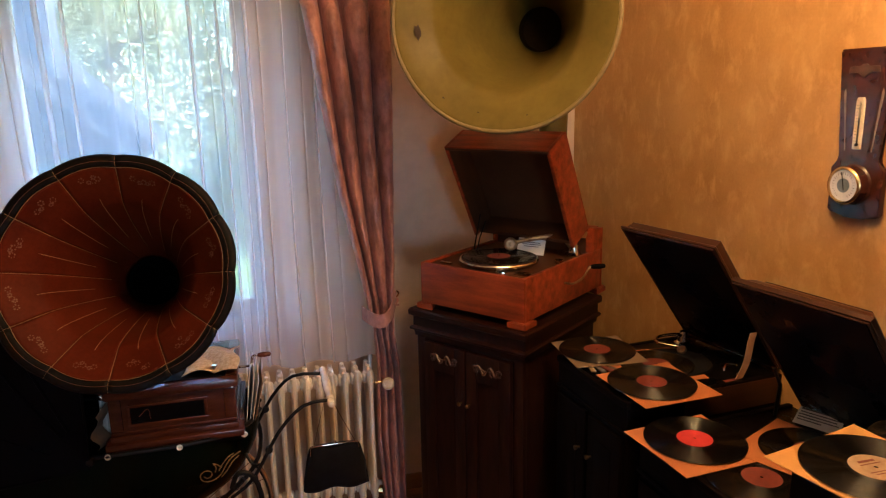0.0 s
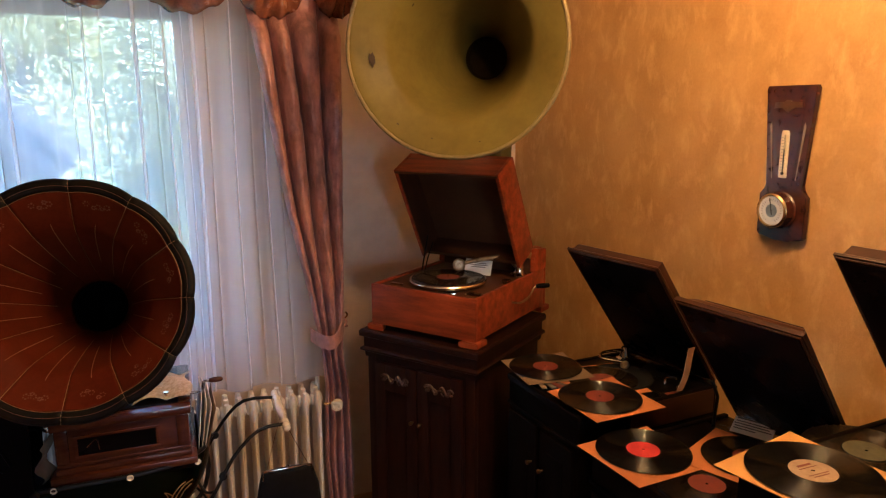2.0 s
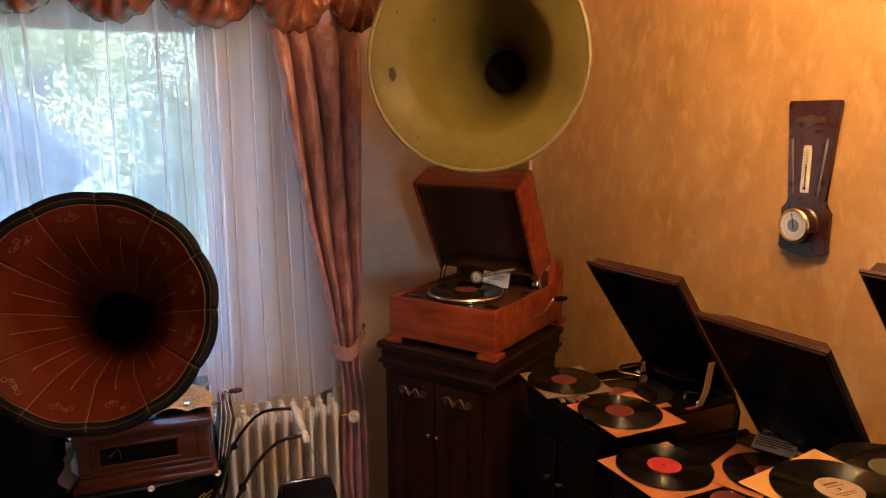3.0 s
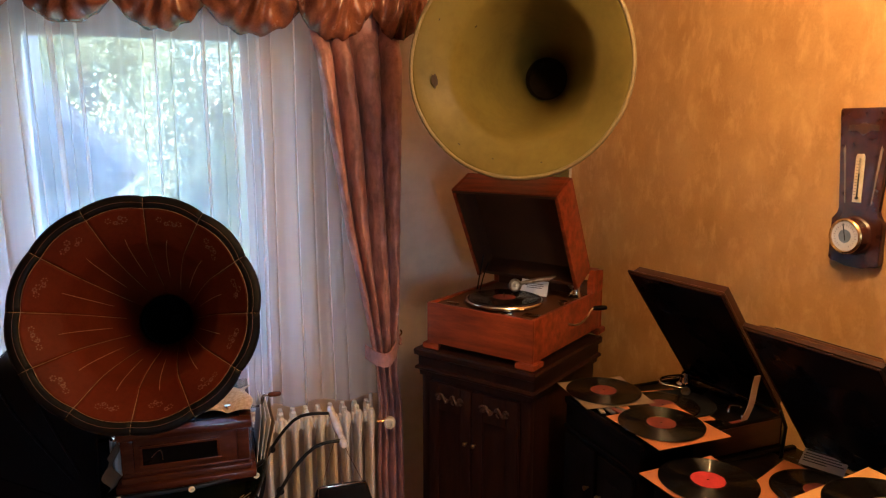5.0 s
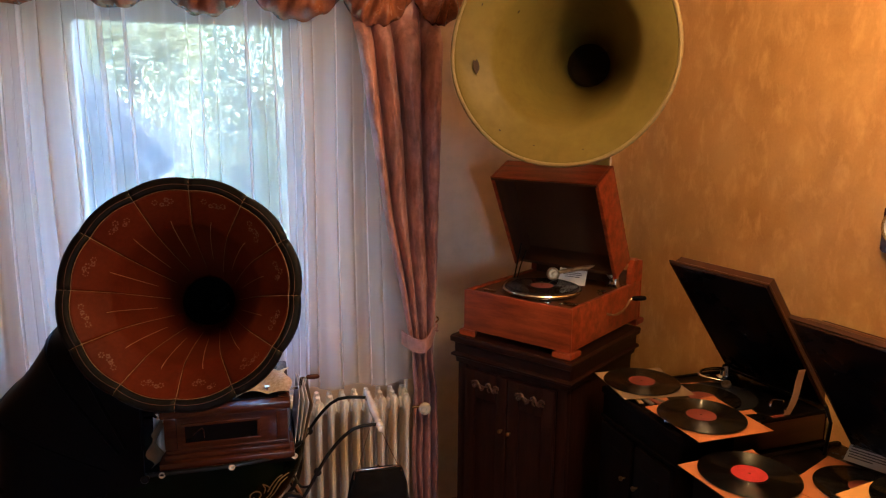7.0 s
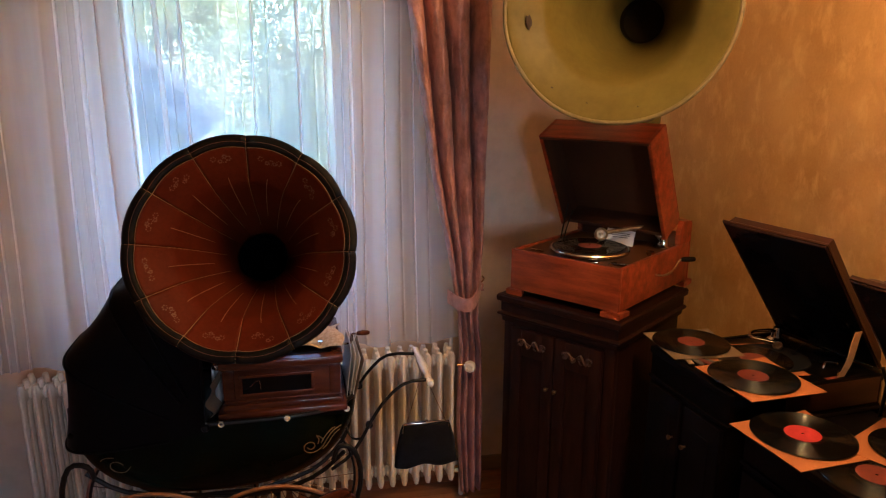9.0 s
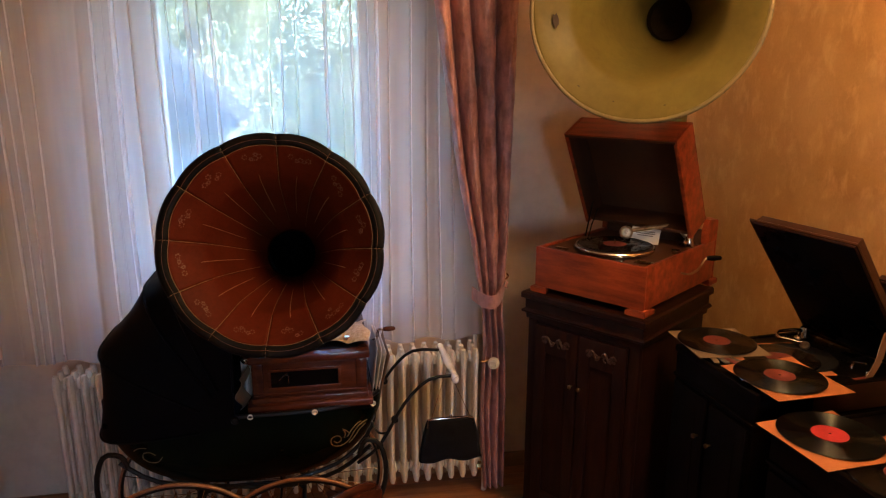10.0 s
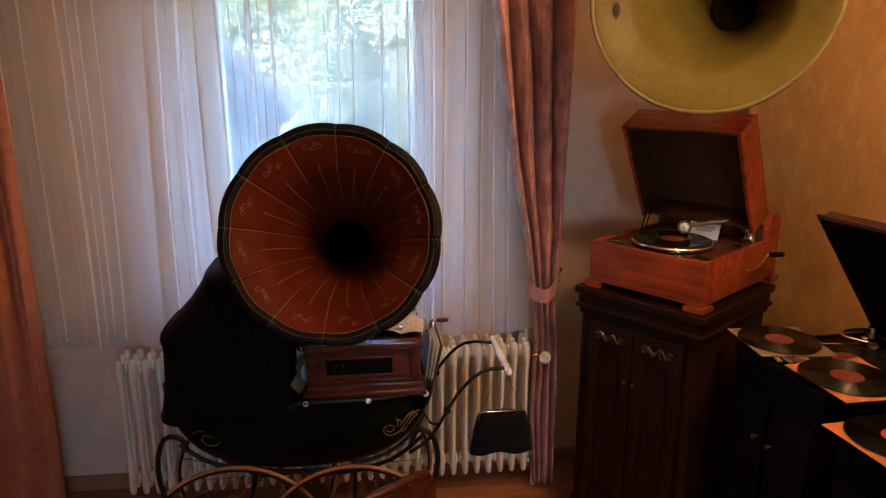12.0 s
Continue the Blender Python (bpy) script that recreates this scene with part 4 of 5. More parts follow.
def hood(u, v):
    k = u * (len(HOOPS) - 1)
    i = min(int(k), len(HOOPS) - 2)
    f = k - i
    tip = Vector((HOOPS[i][0] * (1 - f) + HOOPS[i + 1][0] * f, 0, HOOPS[i][1] * (1 - f) + HOOPS[i + 1][1] * f))
    sag = 0.0 if i < 2 else 0.016 * math.sin(math.pi * f)
    a = (-1 + 2 * v)
    t = a * math.pi / 2
    c = abs(math.cos(t)) ** 0.32
    y = PY + 0.236 * math.copysign(abs(math.sin(t)) ** 0.55, t)
    p = PIV + (tip - PIV) * c * (1 - sag * 1.4)
    p.z -= 0.02 * (1 - c) * u
    return (p.x, y + 0.004 * math.sin(9 * u + 7 * v) * abs(math.cos(t)), p.z)


hd = wpart("hood", sheet(hood, 56, 44, 0.004), CLOTHBLACK, pram, "black oilcloth folding hood")
for k in (0, 2, 3, 4, 5):
    u = k / (len(HOOPS) - 1)
    part("hoop", tube([Vector(hood(u, 0.004 + 0.992 * j / 40)) + Vector((0, 0, -0.003)) for j in range(41)], 0.0045, 6, smooth=1), CLOTHBLACK, hd)
part("hood_joint", lathe([(0.002, -0.006), (0.012, -0.006), (0.013, 0), (0.009, 0.006), (0.001, 0.007)], 14, pose(-0.46, 1.945, 0.80, 90, 0, 0)), IRON, hd)


def wheel(x, y, r, name="wheel"):
    w = wpart(name, lathe([(r - 0.014, -0.005), (r - 0.006, -0.006), (r - 0.005, 0), (r - 0.006, 0.006), (r - 0.014, 0.005), (r - 0.015, 0)], 72, pose(x, y, r + 0.0005, 90, 0, 0), cap=False), IRON, pram, "thin black spoked wheel with a tan tyre")
    part("tyre", rings(bmesh.new(), [[Vector((x + (r - 0.002 + 0.006 * math.cos(q)) * math.cos(i * math.pi / 36), y + 0.007 * math.sin(q), r + 0.0005 + (r - 0.002 + 0.006 * math.cos(q)) * math.sin(i * math.pi / 36))) for i in range(72)] for q in [j * math.pi / 4 for j in range(9)]], True), TAN, w, "tan rubber tyre", sharp=180)
    part("hub", lathe([(0.006, -0.05), (0.016, -0.045), (0.02, -0.02), (0.024, 0), (0.02, 0.02), (0.016, 0.045), (0.006, 0.05)], 16, pose(x, y, r, 90, 0, 0)), IRON, w)
    for i in range(20):
        a = 2 * math.pi * i / 20
        part("spoke", tube([(x + 0.02 * math.cos(a), y + (0.02 if i % 2 else -0.02), r + 0.02 * math.sin(a)), (x + (r - 0.015) * math.cos(a), y, r + (r - 0.015) * math.sin(a))], 0.0016, 5), CHROME, w)
    return w


wheel(-0.655, 1.975, 0.295)
wheel(-0.285, 1.935, 0.297)
wheel(-0.655, 2.405, 0.295)
wheel(-0.285, 2.445, 0.297)
for x in (-0.655, -0.285):
    wpart("axle", tube([(x, 1.92, 0.296), (x, 2.46, 0.296)], 0.008, 10), IRON, pram)
for y in (2.03, 2.35):
    wpart("frame_rail", tube([(-0.655, y, 0.30), (-0.60, y, 0.33), (-0.34, y, 0.33), (-0.285, y, 0.30)], 0.009, 8), IRON, pram)
    wpart("leaf_spring", tube([(-0.80, y - 0.06 if y < 2.1 else y + 0.06, 0.68), (-0.70, y - 0.05 if y < 2.1 else y + 0.05, 0.60), (-0.52, y, 0.535), (-0.32, y, 0.515), (-0.16, y - 0.03 if y < 2.1 else y + 0.03, 0.57), (-0.06, y - 0.05 if y < 2.1 else y + 0.05, 0.66)], 0.007, 8), IRON, pram, "curved iron suspension strap")
    o = -0.06 if y < 2.1 else 0.06
    wpart("c_spring", tube([(-0.60, y, 0.335), (-0.75, y + o / 2, 0.37), (-0.845, y + o, 0.47), (-0.872, y + o, 0.60), (-0.845, y + o, 0.70), (-0.795, y + o, 0.70), (-0.78, y + o, 0.66)], 0.008, 8), IRON, pram, "curled black iron spring")
    wpart("c_spring", tube([(-0.34, y, 0.335), (-0.16, y + o / 2, 0.37), (-0.045, y + o, 0.46), (-0.012, y + o, 0.57), (-0.03, y + o, 0.665), (-0.075, y + o, 0.685), (-0.095, y + o, 0.64)], 0.008, 8), IRON, pram, "curled black iron spring")
hnd = wpart("push_bar", tube([(-0.10, 1.985, 0.60), (-0.03, 1.975, 0.66), (0.05, 1.985, 0.79), (0.13, 1.995, 0.862), (0.212, 2.0, 0.868)], 0.0055, 10), IRON, pram, "bent black iron push bar")
part("push_bar", tube([(-0.10, 2.33, 0.60), (-0.03, 2.31, 0.66), (0.04, 2.26, 0.79), (0.11, 2.225, 0.868), (0.212, 2.215, 0.868)], 0.0055, 10), IRON, hnd)
part("grip", lathe([(0.003, 0), (0.010, 0.004), (0.013, 0.015), (0.010, 0.035), (0.008, 0.042), (0.012, 0.048), (0.012, 0.055), (0.009, 0.06), (0.0125, 0.10), (0.014, 0.15), (0.0125, 0.20), (0.009, 0.24), (0.012, 0.245), (0.012, 0.252), (0.008, 0.258), (0.010, 0.265), (0.013, 0.285), (0.010, 0.297), (0.003, 0.30)], 18, pose(0.212, 2.262, 0.868, 90, 0, 0)), PORCELAIN, hnd, "turned white porcelain grip")
for x, y, z in ((0.02, 1.985, 0.74), (0.015, 2.275, 0.74), (-0.03, 1.975, 0.66)):
    part("joint", lathe([(0.002, -0.008), (0.011, -0.007), (0.012, 0), (0.011, 0.007), (0.002, 0.008)], 10, pose(x, y, z, 90, 0, 0)), IRON, hnd)
part("cross_link", tube([(0.0, 1.98, 0.70), (-0.03, 2.0, 0.69), (-0.05, 2.02, 0.72)], 0.004, 6), IRON, hnd)

bag = thing("handbag", pose(0.228, 2.13, 0.49), "small black velvet evening bag hanging from the pram grip", "handbag")
wpart("pouch", sheet(lambda u, v: (0.228 + (0.078 + 0.032 * v ** 0.7) * (2 * u - 1) + 0.004 * math.sin(7 * v + 5 * u), 2.13 - 0.022 * math.sin(math.pi * u) ** 0.5 * math.sin(math.pi * min(1, 0.12 + 0.85 * v)), 0.647 - 0.157 * v - 0.006 * math.sin(3.3 * math.pi * u) * v), 24, 16, 0.004), VELVET, bag, sharp=180)
wpart("pouch_back", sheet(lambda u, v: (0.228 + (0.078 + 0.032 * v ** 0.7) * (2 * u - 1), 2.136 + 0.022 * math.sin(math.pi * u) ** 0.5 * math.sin(math.pi * min(1, 0.12 + 0.85 * v)), 0.647 - 0.157 * v), 20, 12, 0.004), VELVET, bag, sharp=180)
wpart("clasp", tube([(0.148, 2.13, 0.62), (0.15, 2.13, 0.65), (0.306, 2.13, 0.65), (0.308, 2.13, 0.62)], 0.0035, 8, smooth=1), CHROME, bag, "thin silver clasp frame")
wpart("clasp_ball", lathe([(0.001, 0), (0.004, 0.002), (0.005, 0.006), (0.004, 0.01), (0.001, 0.012)], 10, pose(0.228, 2.13, 0.653)), CHROME, bag)
wpart("chain", tube([(0.16, 2.13, 0.652), (0.185, 2.11, 0.76), (0.21, 2.10, 0.852)], 0.001, 5), CHROME, bag, "fine silver chain")
wpart("chain", tube([(0.296, 2.13, 0.652), (0.25, 2.11, 0.76), (0.214, 2.10, 0.852)], 0.001, 5), CHROME, bag, "fine silver chain")


def phonograph():
    p = thing("phonograph", pose(-0.236, 2.17, 0.799), "brown mahogany phonograph with a red painted flower horn", "phonograph")
    X0, X1, Y0, Y1 = -0.405, -0.067, 2.0, 2.335
    b = box(X0 - 0.022, Y0 - 0.022, 0.799, X1 + 0.022, Y1 + 0.02, 0.822, 0.008)
    wpart("plinth", b, MAHOGANY_DARK, p, "rounded moulded plinth")
    wpart("plinth_step", box(X0 - 0.008, Y0 - 0.008, 0.822, X1 + 0.008, Y1 + 0.008, 0.84, 0.006), MAHOGANY_DARK, p)
    wpart("case", box(X0, Y0, 0.84, X1, Y1, 0.952, 0.003), MAHOGANY_DARK, p)
    wpart("moulding", box(X0 - 0.004, Y0 - 0.004, 0.846, X1 + 0.004, Y1 + 0.004, 0.852, 0.002), MAHOGANY_DARK, p)
    wpart("top", box(X0 - 0.014, Y0 - 0.014, 0.952, X1 + 0.014, Y1 + 0.014, 0.977, 0.008), MAHOGANY_DARK, p, "polished top board")
    wpart("top_panel", box(X0 + 0.02, Y0 + 0.02, 0.9775, X1 - 0.02, Y1 - 0.02, 0.981, 0.0015), EBONY, p, "glossy dark top panel")
    fr = wpart("front_window", box(-0.352, Y0 - 0.004, 0.873, -0.152, Y0 - 0.0005, 0.923), EBONY, p, "dark glazed window in the front")
    for q in ((-0.362, 0.923, -0.142, 0.931), (-0.362, 0.865, -0.142, 0.873), (-0.362, 0.873, -0.352, 0.923), (-0.152, 0.873, -0.142, 0.923)):
        part("frame_strip", box(q[0], Y0 - 0.007, q[1], q[2], Y0 - 0.0005, q[3], 0.0015), MAHOGANY_DARK, fr)
    wpart("mechanism", tube([(-0.33, Y0 - 0.0055, 0.895), (-0.305, Y0 - 0.0055, 0.915), (-0.30, Y0 - 0.0055, 0.885)], 0.002, 6), CHROME, p)
    wpart("corner_post", box(X1 - 0.03, Y0 - 0.005, 0.853, X1 + 0.005, Y0 + 0.02, 0.951, 0.006), MAHOGANY_DARK, p)
    wpart("corner_post", box(X0 - 0.005, Y0 - 0.005, 0.853, X0 + 0.03, Y0 + 0.02, 0.951, 0.006), MAHOGANY_DARK, p)
    wpart("brake", lathe([(0.008, 0.981), (0.004, 0.984), (0.003, 0.995), (0.009, 1.0), (0.009, 1.004), (0.001, 1.005)], 14, pose(-0.118, 2.05, 0)), CHROME, p, "small nickel knob")
    cr = wpart("crank", tube([(-0.06, 2.19, 0.935), (-0.03, 2.19, 0.935), (-0.016, 2.185, 0.94), (-0.012, 2.182, 0.965), (-0.006, 2.18, 0.972), (0.012, 2.18, 0.972)], 0.0045, 8), CHROME, p, "nickel winding crank")
    part("handle", lathe([(0.004, 0), (0.007, 0.004), (0.009, 0.02), (0.0075, 0.038), (0.003, 0.043)], 12, pose(0.004, 2.18, 0.972, 0, 90, 0)), MAHOGANY_DARK, cr, "brown turned wooden handle")
    # flower horn of twelve petals
    C = Vector((-0.315, 1.803, 1.366))
    n = Vector((-0.085, -0.948, 0.303)).normalized()
    u = n.cross(Vector((0, 0, 1))).normalized()
    v = u.cross(n)
    fr = Matrix.Translation(C) @ Matrix((-u, v, n)).transposed().to_4x4()
    if fr.to_3x3().determinant() < 0:
        fr = Matrix.Translation(C) @ Matrix((u, v, n)).transposed().to_4x4()
    R = 0.292
    ph = 0.058

    def section(f, t):
        """Radius and depth of the horn at t from throat (0) to rim (1), f across one petal."""
        bulge = math.sin(math.pi * f) ** 0.8
        r = 0.03 + (R - 0.03) * max(t, 0.0)
        z = 0.012 - 0.25 * (1 - t) ** 1.15 - 0.38 * max(0.0, (0.6 - t) / 0.6) ** 1.45
        z += 0.036 * r * math.sin(math.pi * f) * min(1.0, t / 0.3) * min(1.0, (1 - t) / 0.15)
        r *= 1 + 0.022 * bulge * t ** 3
        if t > 0.86:
            z -= 0.030 * ((t - 0.86) / 0.14) ** 2 - 0.018 * (t - 0.86) / 0.14
        return r, z - 0.007 * bulge * t * t

    def surf(ang, t, lift=0.0):
        """ang in petals (0 at a seam); lift stands off the inner face."""
        f = ang - math.floor(ang)
        r, z = section(f, t)
        if lift:
            r2, z2 = section(f, t - 0.01)
            d = math.hypot(r - r2, z - z2)
            r, z = r - lift * (z - z2) / d, z + lift * (r - r2) / d
        a = math.pi / 2 - ph - (ang * math.pi / 6)
        return fr @ Vector((r * math.cos(a), r * math.sin(a), z))

    # innermost part is coloured black to stand for shade deep in the horn
    throat = wpart("horn", sheet(lambda a, t: surf(12 * a, 0.17 * t), 48, 10, 0.002), SHADEBLACK, p, "red lacquered flower horn with gilt lines", sharp=180)
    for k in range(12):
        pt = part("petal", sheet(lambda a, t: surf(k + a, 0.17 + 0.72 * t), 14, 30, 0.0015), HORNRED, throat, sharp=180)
        part("petal_rim", sheet(lambda a, t: surf(k + a, 0.89 + 0.11 * t), 10, 6, 0.0015), HORNRIM, throat, "dark worn rim of the horn, darkened as if back-lit", sharp=180)
    for k in range(12):
        part("seam", tube([surf(k, 0.26 + 0.74 * i / 20, 0.0012) for i in range(21)], 0.0009, 5, smooth=1), GILT, throat, "thin gilt seam line")
        part("gilt_line", tube([surf(k + 0.5, 0.34 + 0.30 * i / 8, 0.0015) for i in range(9)], [0.0004, 0.0008, 0.001, 0.001, 0.001, 0.001, 0.001, 0.001, 0.0006], 5, smooth=1), GILT, throat, "thin gilt line")
        part("rim_line", tube([surf(k + i / 10, 0.935, 0.0015) for i in range(11)], 0.0006, 5, smooth=1), ROSEGOLD, throat, "thin worn brown ring line")
        part("rim_line", tube([surf(k + i / 10, 0.888, 0.002) for i in range(11)], 0.0007, 5, smooth=1), GILT, throat, "thin gilt ring line")
        fl = bmesh.new()
        rnd = random.Random(40 + k)
        for j in range(5):
            ca, ct = k + 0.5 + (j - 2) * 0.085 + rnd.gauss(0, 0.02), 0.79 + rnd.gauss(0, 0.02)
            q = surf(ca, ct, 0.0022)
            e1, e2 = (surf(ca + 0.05, ct, 0.0022) - q).normalized(), (surf(ca, ct + 0.02, 0.0022) - q).normalized()
            for i in range(6):
                w0 = i * math.pi / 3 + j
                o = q + (e1 * math.cos(w0) + e2 * math.sin(w0)) * (0.0062 if j % 2 == 0 else 0.0042)
                s = rnd.uniform(0.0015, 0.0027)
                fl.faces.new([fl.verts.new(o + (e1 * math.cos(w) + e2 * math.sin(w)) * s) for w in [h * math.pi / 3 for h in range(6)]])
        tagged(part("painted_flower", fl, ROSEGOLD, throat, "faded painted flower spray"), kind="stuff")
    q0 = fr @ Vector((0, 0, -0.60))
    ax = fr.to_3x3() @ Vector((0, 0, -1))
    bm = bmesh.new()
    nb = tube([q0, q0 + ax * 0.03, (-0.222, 2.415, 1.10), (-0.232, 2.385, 1.04), (-0.235, 2.31, 0.981)], [0.030, 0.029, 0.028, 0.026, 0.024], 20, bm, 6, caps=False)
    part("elbow", nb, IRON, throat, "curved dark metal elbow", sharp=180)
    part("bracket", tube([(-0.19, 2.31, 0.979), (-0.19, 2.33, 1.1), (-0.235, 2.37, 1.15)], 0.008, 8), CHROME, throat)
    return p


MAHOGANY_DARK = material("brown_mahogany", (0.085, 0.023, 0.0095), 0.22, dark=(0.045, 0.012, 0.0055), scale=4, stretch=(1, 8, 8), bump=0.06, fine=70, spec=0.3)
phonograph()

doily = thing("doily", pose(-0.10, 2.12, 0.982), "ecru crocheted cloth lying on the phonograph top", "cloth")
wpart("cloth", sheet(lambda u, v: (-0.21 + 0.155 * u + 0.01 * math.sin(7 * v), 2.03 + 0.20 * v + 0.01 * math.sin(5 * u), 0.9845 + 0.012 * abs(math.sin(5.3 * u + 2.1 * v)) + 0.030 * max(0.0, math.sin(3.3 * v) * u) * (1 - 0.35 * u)), 22, 22, 0.002), LACE, doily, sharp=180)

for k, (x, tilt, mt, lab) in enumerate(((-0.030, 7, PAPER, "white paper record sleeve standing beside the phonograph"), (-0.022, 9, PAPER, "white paper record sleeve standing beside the phonograph"), (-0.014, 12, PAPER, "white paper record sleeve standing beside the phonograph"), (-0.004, 14, SLEEVEW, "worn cardboard sleeve standing beside the phonograph"))):
    sl = thing("paper_sleeve", pose(x - 0.012, 2.20, 0.80, 0, tilt, 0), lab, "record sleeve", "sleeves beside the phonograph")
    part("sheet", sheet(lambda u, v: (0.003 * math.sin(3 * u + k), -0.13 + 0.235 * u, 0.145 * v - 0.006 * k * v), 8, 6, 0.002), mt, sl)

bundle = thing("paper_bundle", pose(-0.432, 2.02, 0.80), "crumpled papers tucked between hood and phonograph", "papers")
wpart("paper", sheet(lambda u, v: (-0.452 + 0.022 * u + 0.01 * math.sin(9 * v), 2.0 + 0.05 * u + 0.012 * math.sin(6 * v + 2), 0.80 + 0.125 * v * (0.8 + 0.2 * u)), 5, 10, 0.002), SLEEVEW, bundle)
wpart("paper", sheet(lambda u, v: (-0.448 + 0.03 * u, 2.05 + 0.03 * v + 0.01 * math.sin(8 * u), 0.80 + 0.16 * v + 0.01 * u), 6, 6, 0.002), PAPER, bundle)
wpart("clip", lathe([(0.004, 0), (0.016, 0.002), (0.018, 0.012), (0.012, 0.02), (0.004, 0.022)], 16, pose(-0.428, 2.035, 0.955, 60, 0, 20)), CHROME, bundle)

chair = thing("chair", pose(-0.20, 1.42, 0), "polished reddish-brown wooden chair with a curved back", "chair")
CH = Matrix.Translation((-0.245, 1.515, 0)) @ pose(0, 0, 0, 0, 0, 33)


def top_rail(u, v):
    x = -0.21 + 0.42 * u
    e = abs(2 * u - 1)
    return CH @ Vector((x, -0.03 * (1 - e * e), 0.62 + (0.15 - 0.035 * e ** 4) * v))


wpart("backrest", sheet(top_rail, 26, 10, 0.02), MAHOGANY_DARK, chair, "curved polished wooden back panel", sharp=60)
wpart("top_rail", tube([top_rail(i / 20, 1.0) + CH.to_3x3() @ Vector((0, 0.0, 0.004)) for i in range(21)], [0.006] + [0.013] * 19 + [0.006], 10, smooth=1), MAHOGANY_DARK, chair)
for x in (-0.2, 0.2):
    wpart("back_post", tube([CH @ Vector((x, 0.01, 0.0)), CH @ Vector((x, 0.0, 0.44)), CH @ Vector((x, -0.01, 0.74))], [0.014, 0.018, 0.014], 10), MAHOGANY_DARK, chair)
    wpart("leg", tube([CH @ Vector((x * 0.95, -0.38, 0.0)), CH @ Vector((x * 0.95, -0.38, 0.43))], [0.013, 0.02], 10), MAHOGANY_DARK, chair)
wpart("seat", box(-0.21, -0.40, 0.43, 0.21, 0.0, 0.465, 0.01, m=CH), MAHOGANY_DARK, chair)


# ---- cabinet gramophones along the east wall ----
def cabinet_gramophone(origin, yaw, W, D, top, hinge, lid_yaw, LW, rise, depth, skin, label, cove=False, deck_drop=0.004):
    """Origin: far front corner. Local x runs along the wall towards the room, y to the wall.
    hinge: far end of the lid's hinge in the room; lid_yaw: its turn; LW: the lid's width; rise: (reach into the room, height) of its free edge."""
    place = pose(*origin, 0, 0, -90 + yaw)
    g = thing("cabinet_gramophone", place, label, "gramophone", "cabinet gramophones along the wall")
    part("body", box(0.006, 0.008, 0.05, W - 0.006, D, top - 0.105, 0.003), BLACKWOOD, g)
    part("belt", box(0.0, 0.0, top - 0.105, W, D + 0.002, top - 0.094, 0.003), BLACKWOOD, g, "thin moulding round the case")
    part("upper_case", box(0.004, 0.006, top - 0.094, W - 0.004, D, top - deck_drop - 0.012, 0.003), skin, g)
    part("deck", box(0.016, 0.018, top - deck_drop - 0.012, W - 0.016, D - 0.004, top - deck_drop, 0.001), EBONY, g, "black motor board")
    for q in ((0, 0, W, 0.016), (0, 0.016, 0.016, D), (W - 0.016, 0.016, W, D)):
        part("edge_strip", box(q[0], q[1], top - 0.022, q[2], q[3], top, 0.004), BLACKWOOD, g, "thin raised edge")
    for k in range(2):
        a, e = 0.02 + k * (W / 2 - 0.008), W / 2 - 0.012 + k * (W / 2 - 0.008)
        d = part("door", box(a, -0.006, 0.12, e, 0.0075, top - 0.115, 0.002), BLACKWOOD, g)
        part("door_panel", box(a + 0.04, -0.010, 0.17, e - 0.04, -0.0065, top - 0.17, 0.0015), BLACKWOOD, d)
        kx = e - 0.02 if k == 0 else a + 0.02
        part("knob", lathe([(0.003, 0), (0.003, 0.008), (0.007, 0.012), (0.0075, 0.018), (0.001, 0.021)], 12, pose(kx, -0.006, top - 0.24, 90, 0, 0)), AGEDBRASS, d, "small brass knob")
    part("plinth", box(-0.004, -0.004, 0.0, W + 0.004, D, 0.05, 0.004), BLACKWOOD, g)
    up = Vector((0, -rise[0], rise[1]))
    L = up.length
    up.normalize()
    out = Vector((0, up.z, -up.y))
    base = place.inverted() @ pose(*hinge, 0, 0, -90 + lid_yaw) @ Matrix(((1, 0, 0, 0), (0, up.y, out.y, 0), (0, up.z, out.z, 0), (0, 0, 0, 1)))
    W = LW
    if cove:
        loops = []
        for inset, z in ((0.0, 0.0), (0.0, 0.013), (0.004, 0.016), (0.012, 0.018), (0.018, 0.023), (0.022, 0.032), (0.031, 0.043), (0.043, 0.048), (0.043, 0.054), (0.047, 0.058), (0.057, 0.060)):
            loops.append([Vector((inset, inset, z)), Vector((W - inset, inset, z)), Vector((W - inset, L - inset, z)), Vector((inset, L - inset, z))])
        lb = rings(bmesh.new(), loops, True, True, True)
    else:
        loops = []
        for inset, z in ((0.0, 0.0), (0.0, 0.006), (0.003, 0.009), (0.010, 0.011), (0.014, depth - 0.004), (0.018, depth)):
            loops.append([Vector((inset, inset, z)), Vector((W - inset, inset, z)), Vector((W - inset, L - inset, z)), Vector((inset, L - inset, z))])
        lb = rings(bmesh.new(), loops, True, True, True)
    lid = part("lid", lb, WALNUT, g, "raised brown wooden lid", m=base, sharp=30)
    part("lid_lining", box(0.012, 0.012, -0.0035, W - 0.012, L - 0.012, -0.0005, 0.001), EBONY, lid, "glossy black lid lining")
    part("lid_edge", tube([(0.006, 0.0, -0.002), (0.006, L - 0.006, -0.002), (W - 0.006, L - 0.006, -0.002), (W - 0.006, 0.0, -0.002)], 0.003, 6, smooth=1), WALNUT, lid)
    part("hinge_strip", box(0.02, -0.004, -0.006, W - 0.02, 0.006, -0.001, 0.001), CHROME, lid, "long narrow nickel hinge")
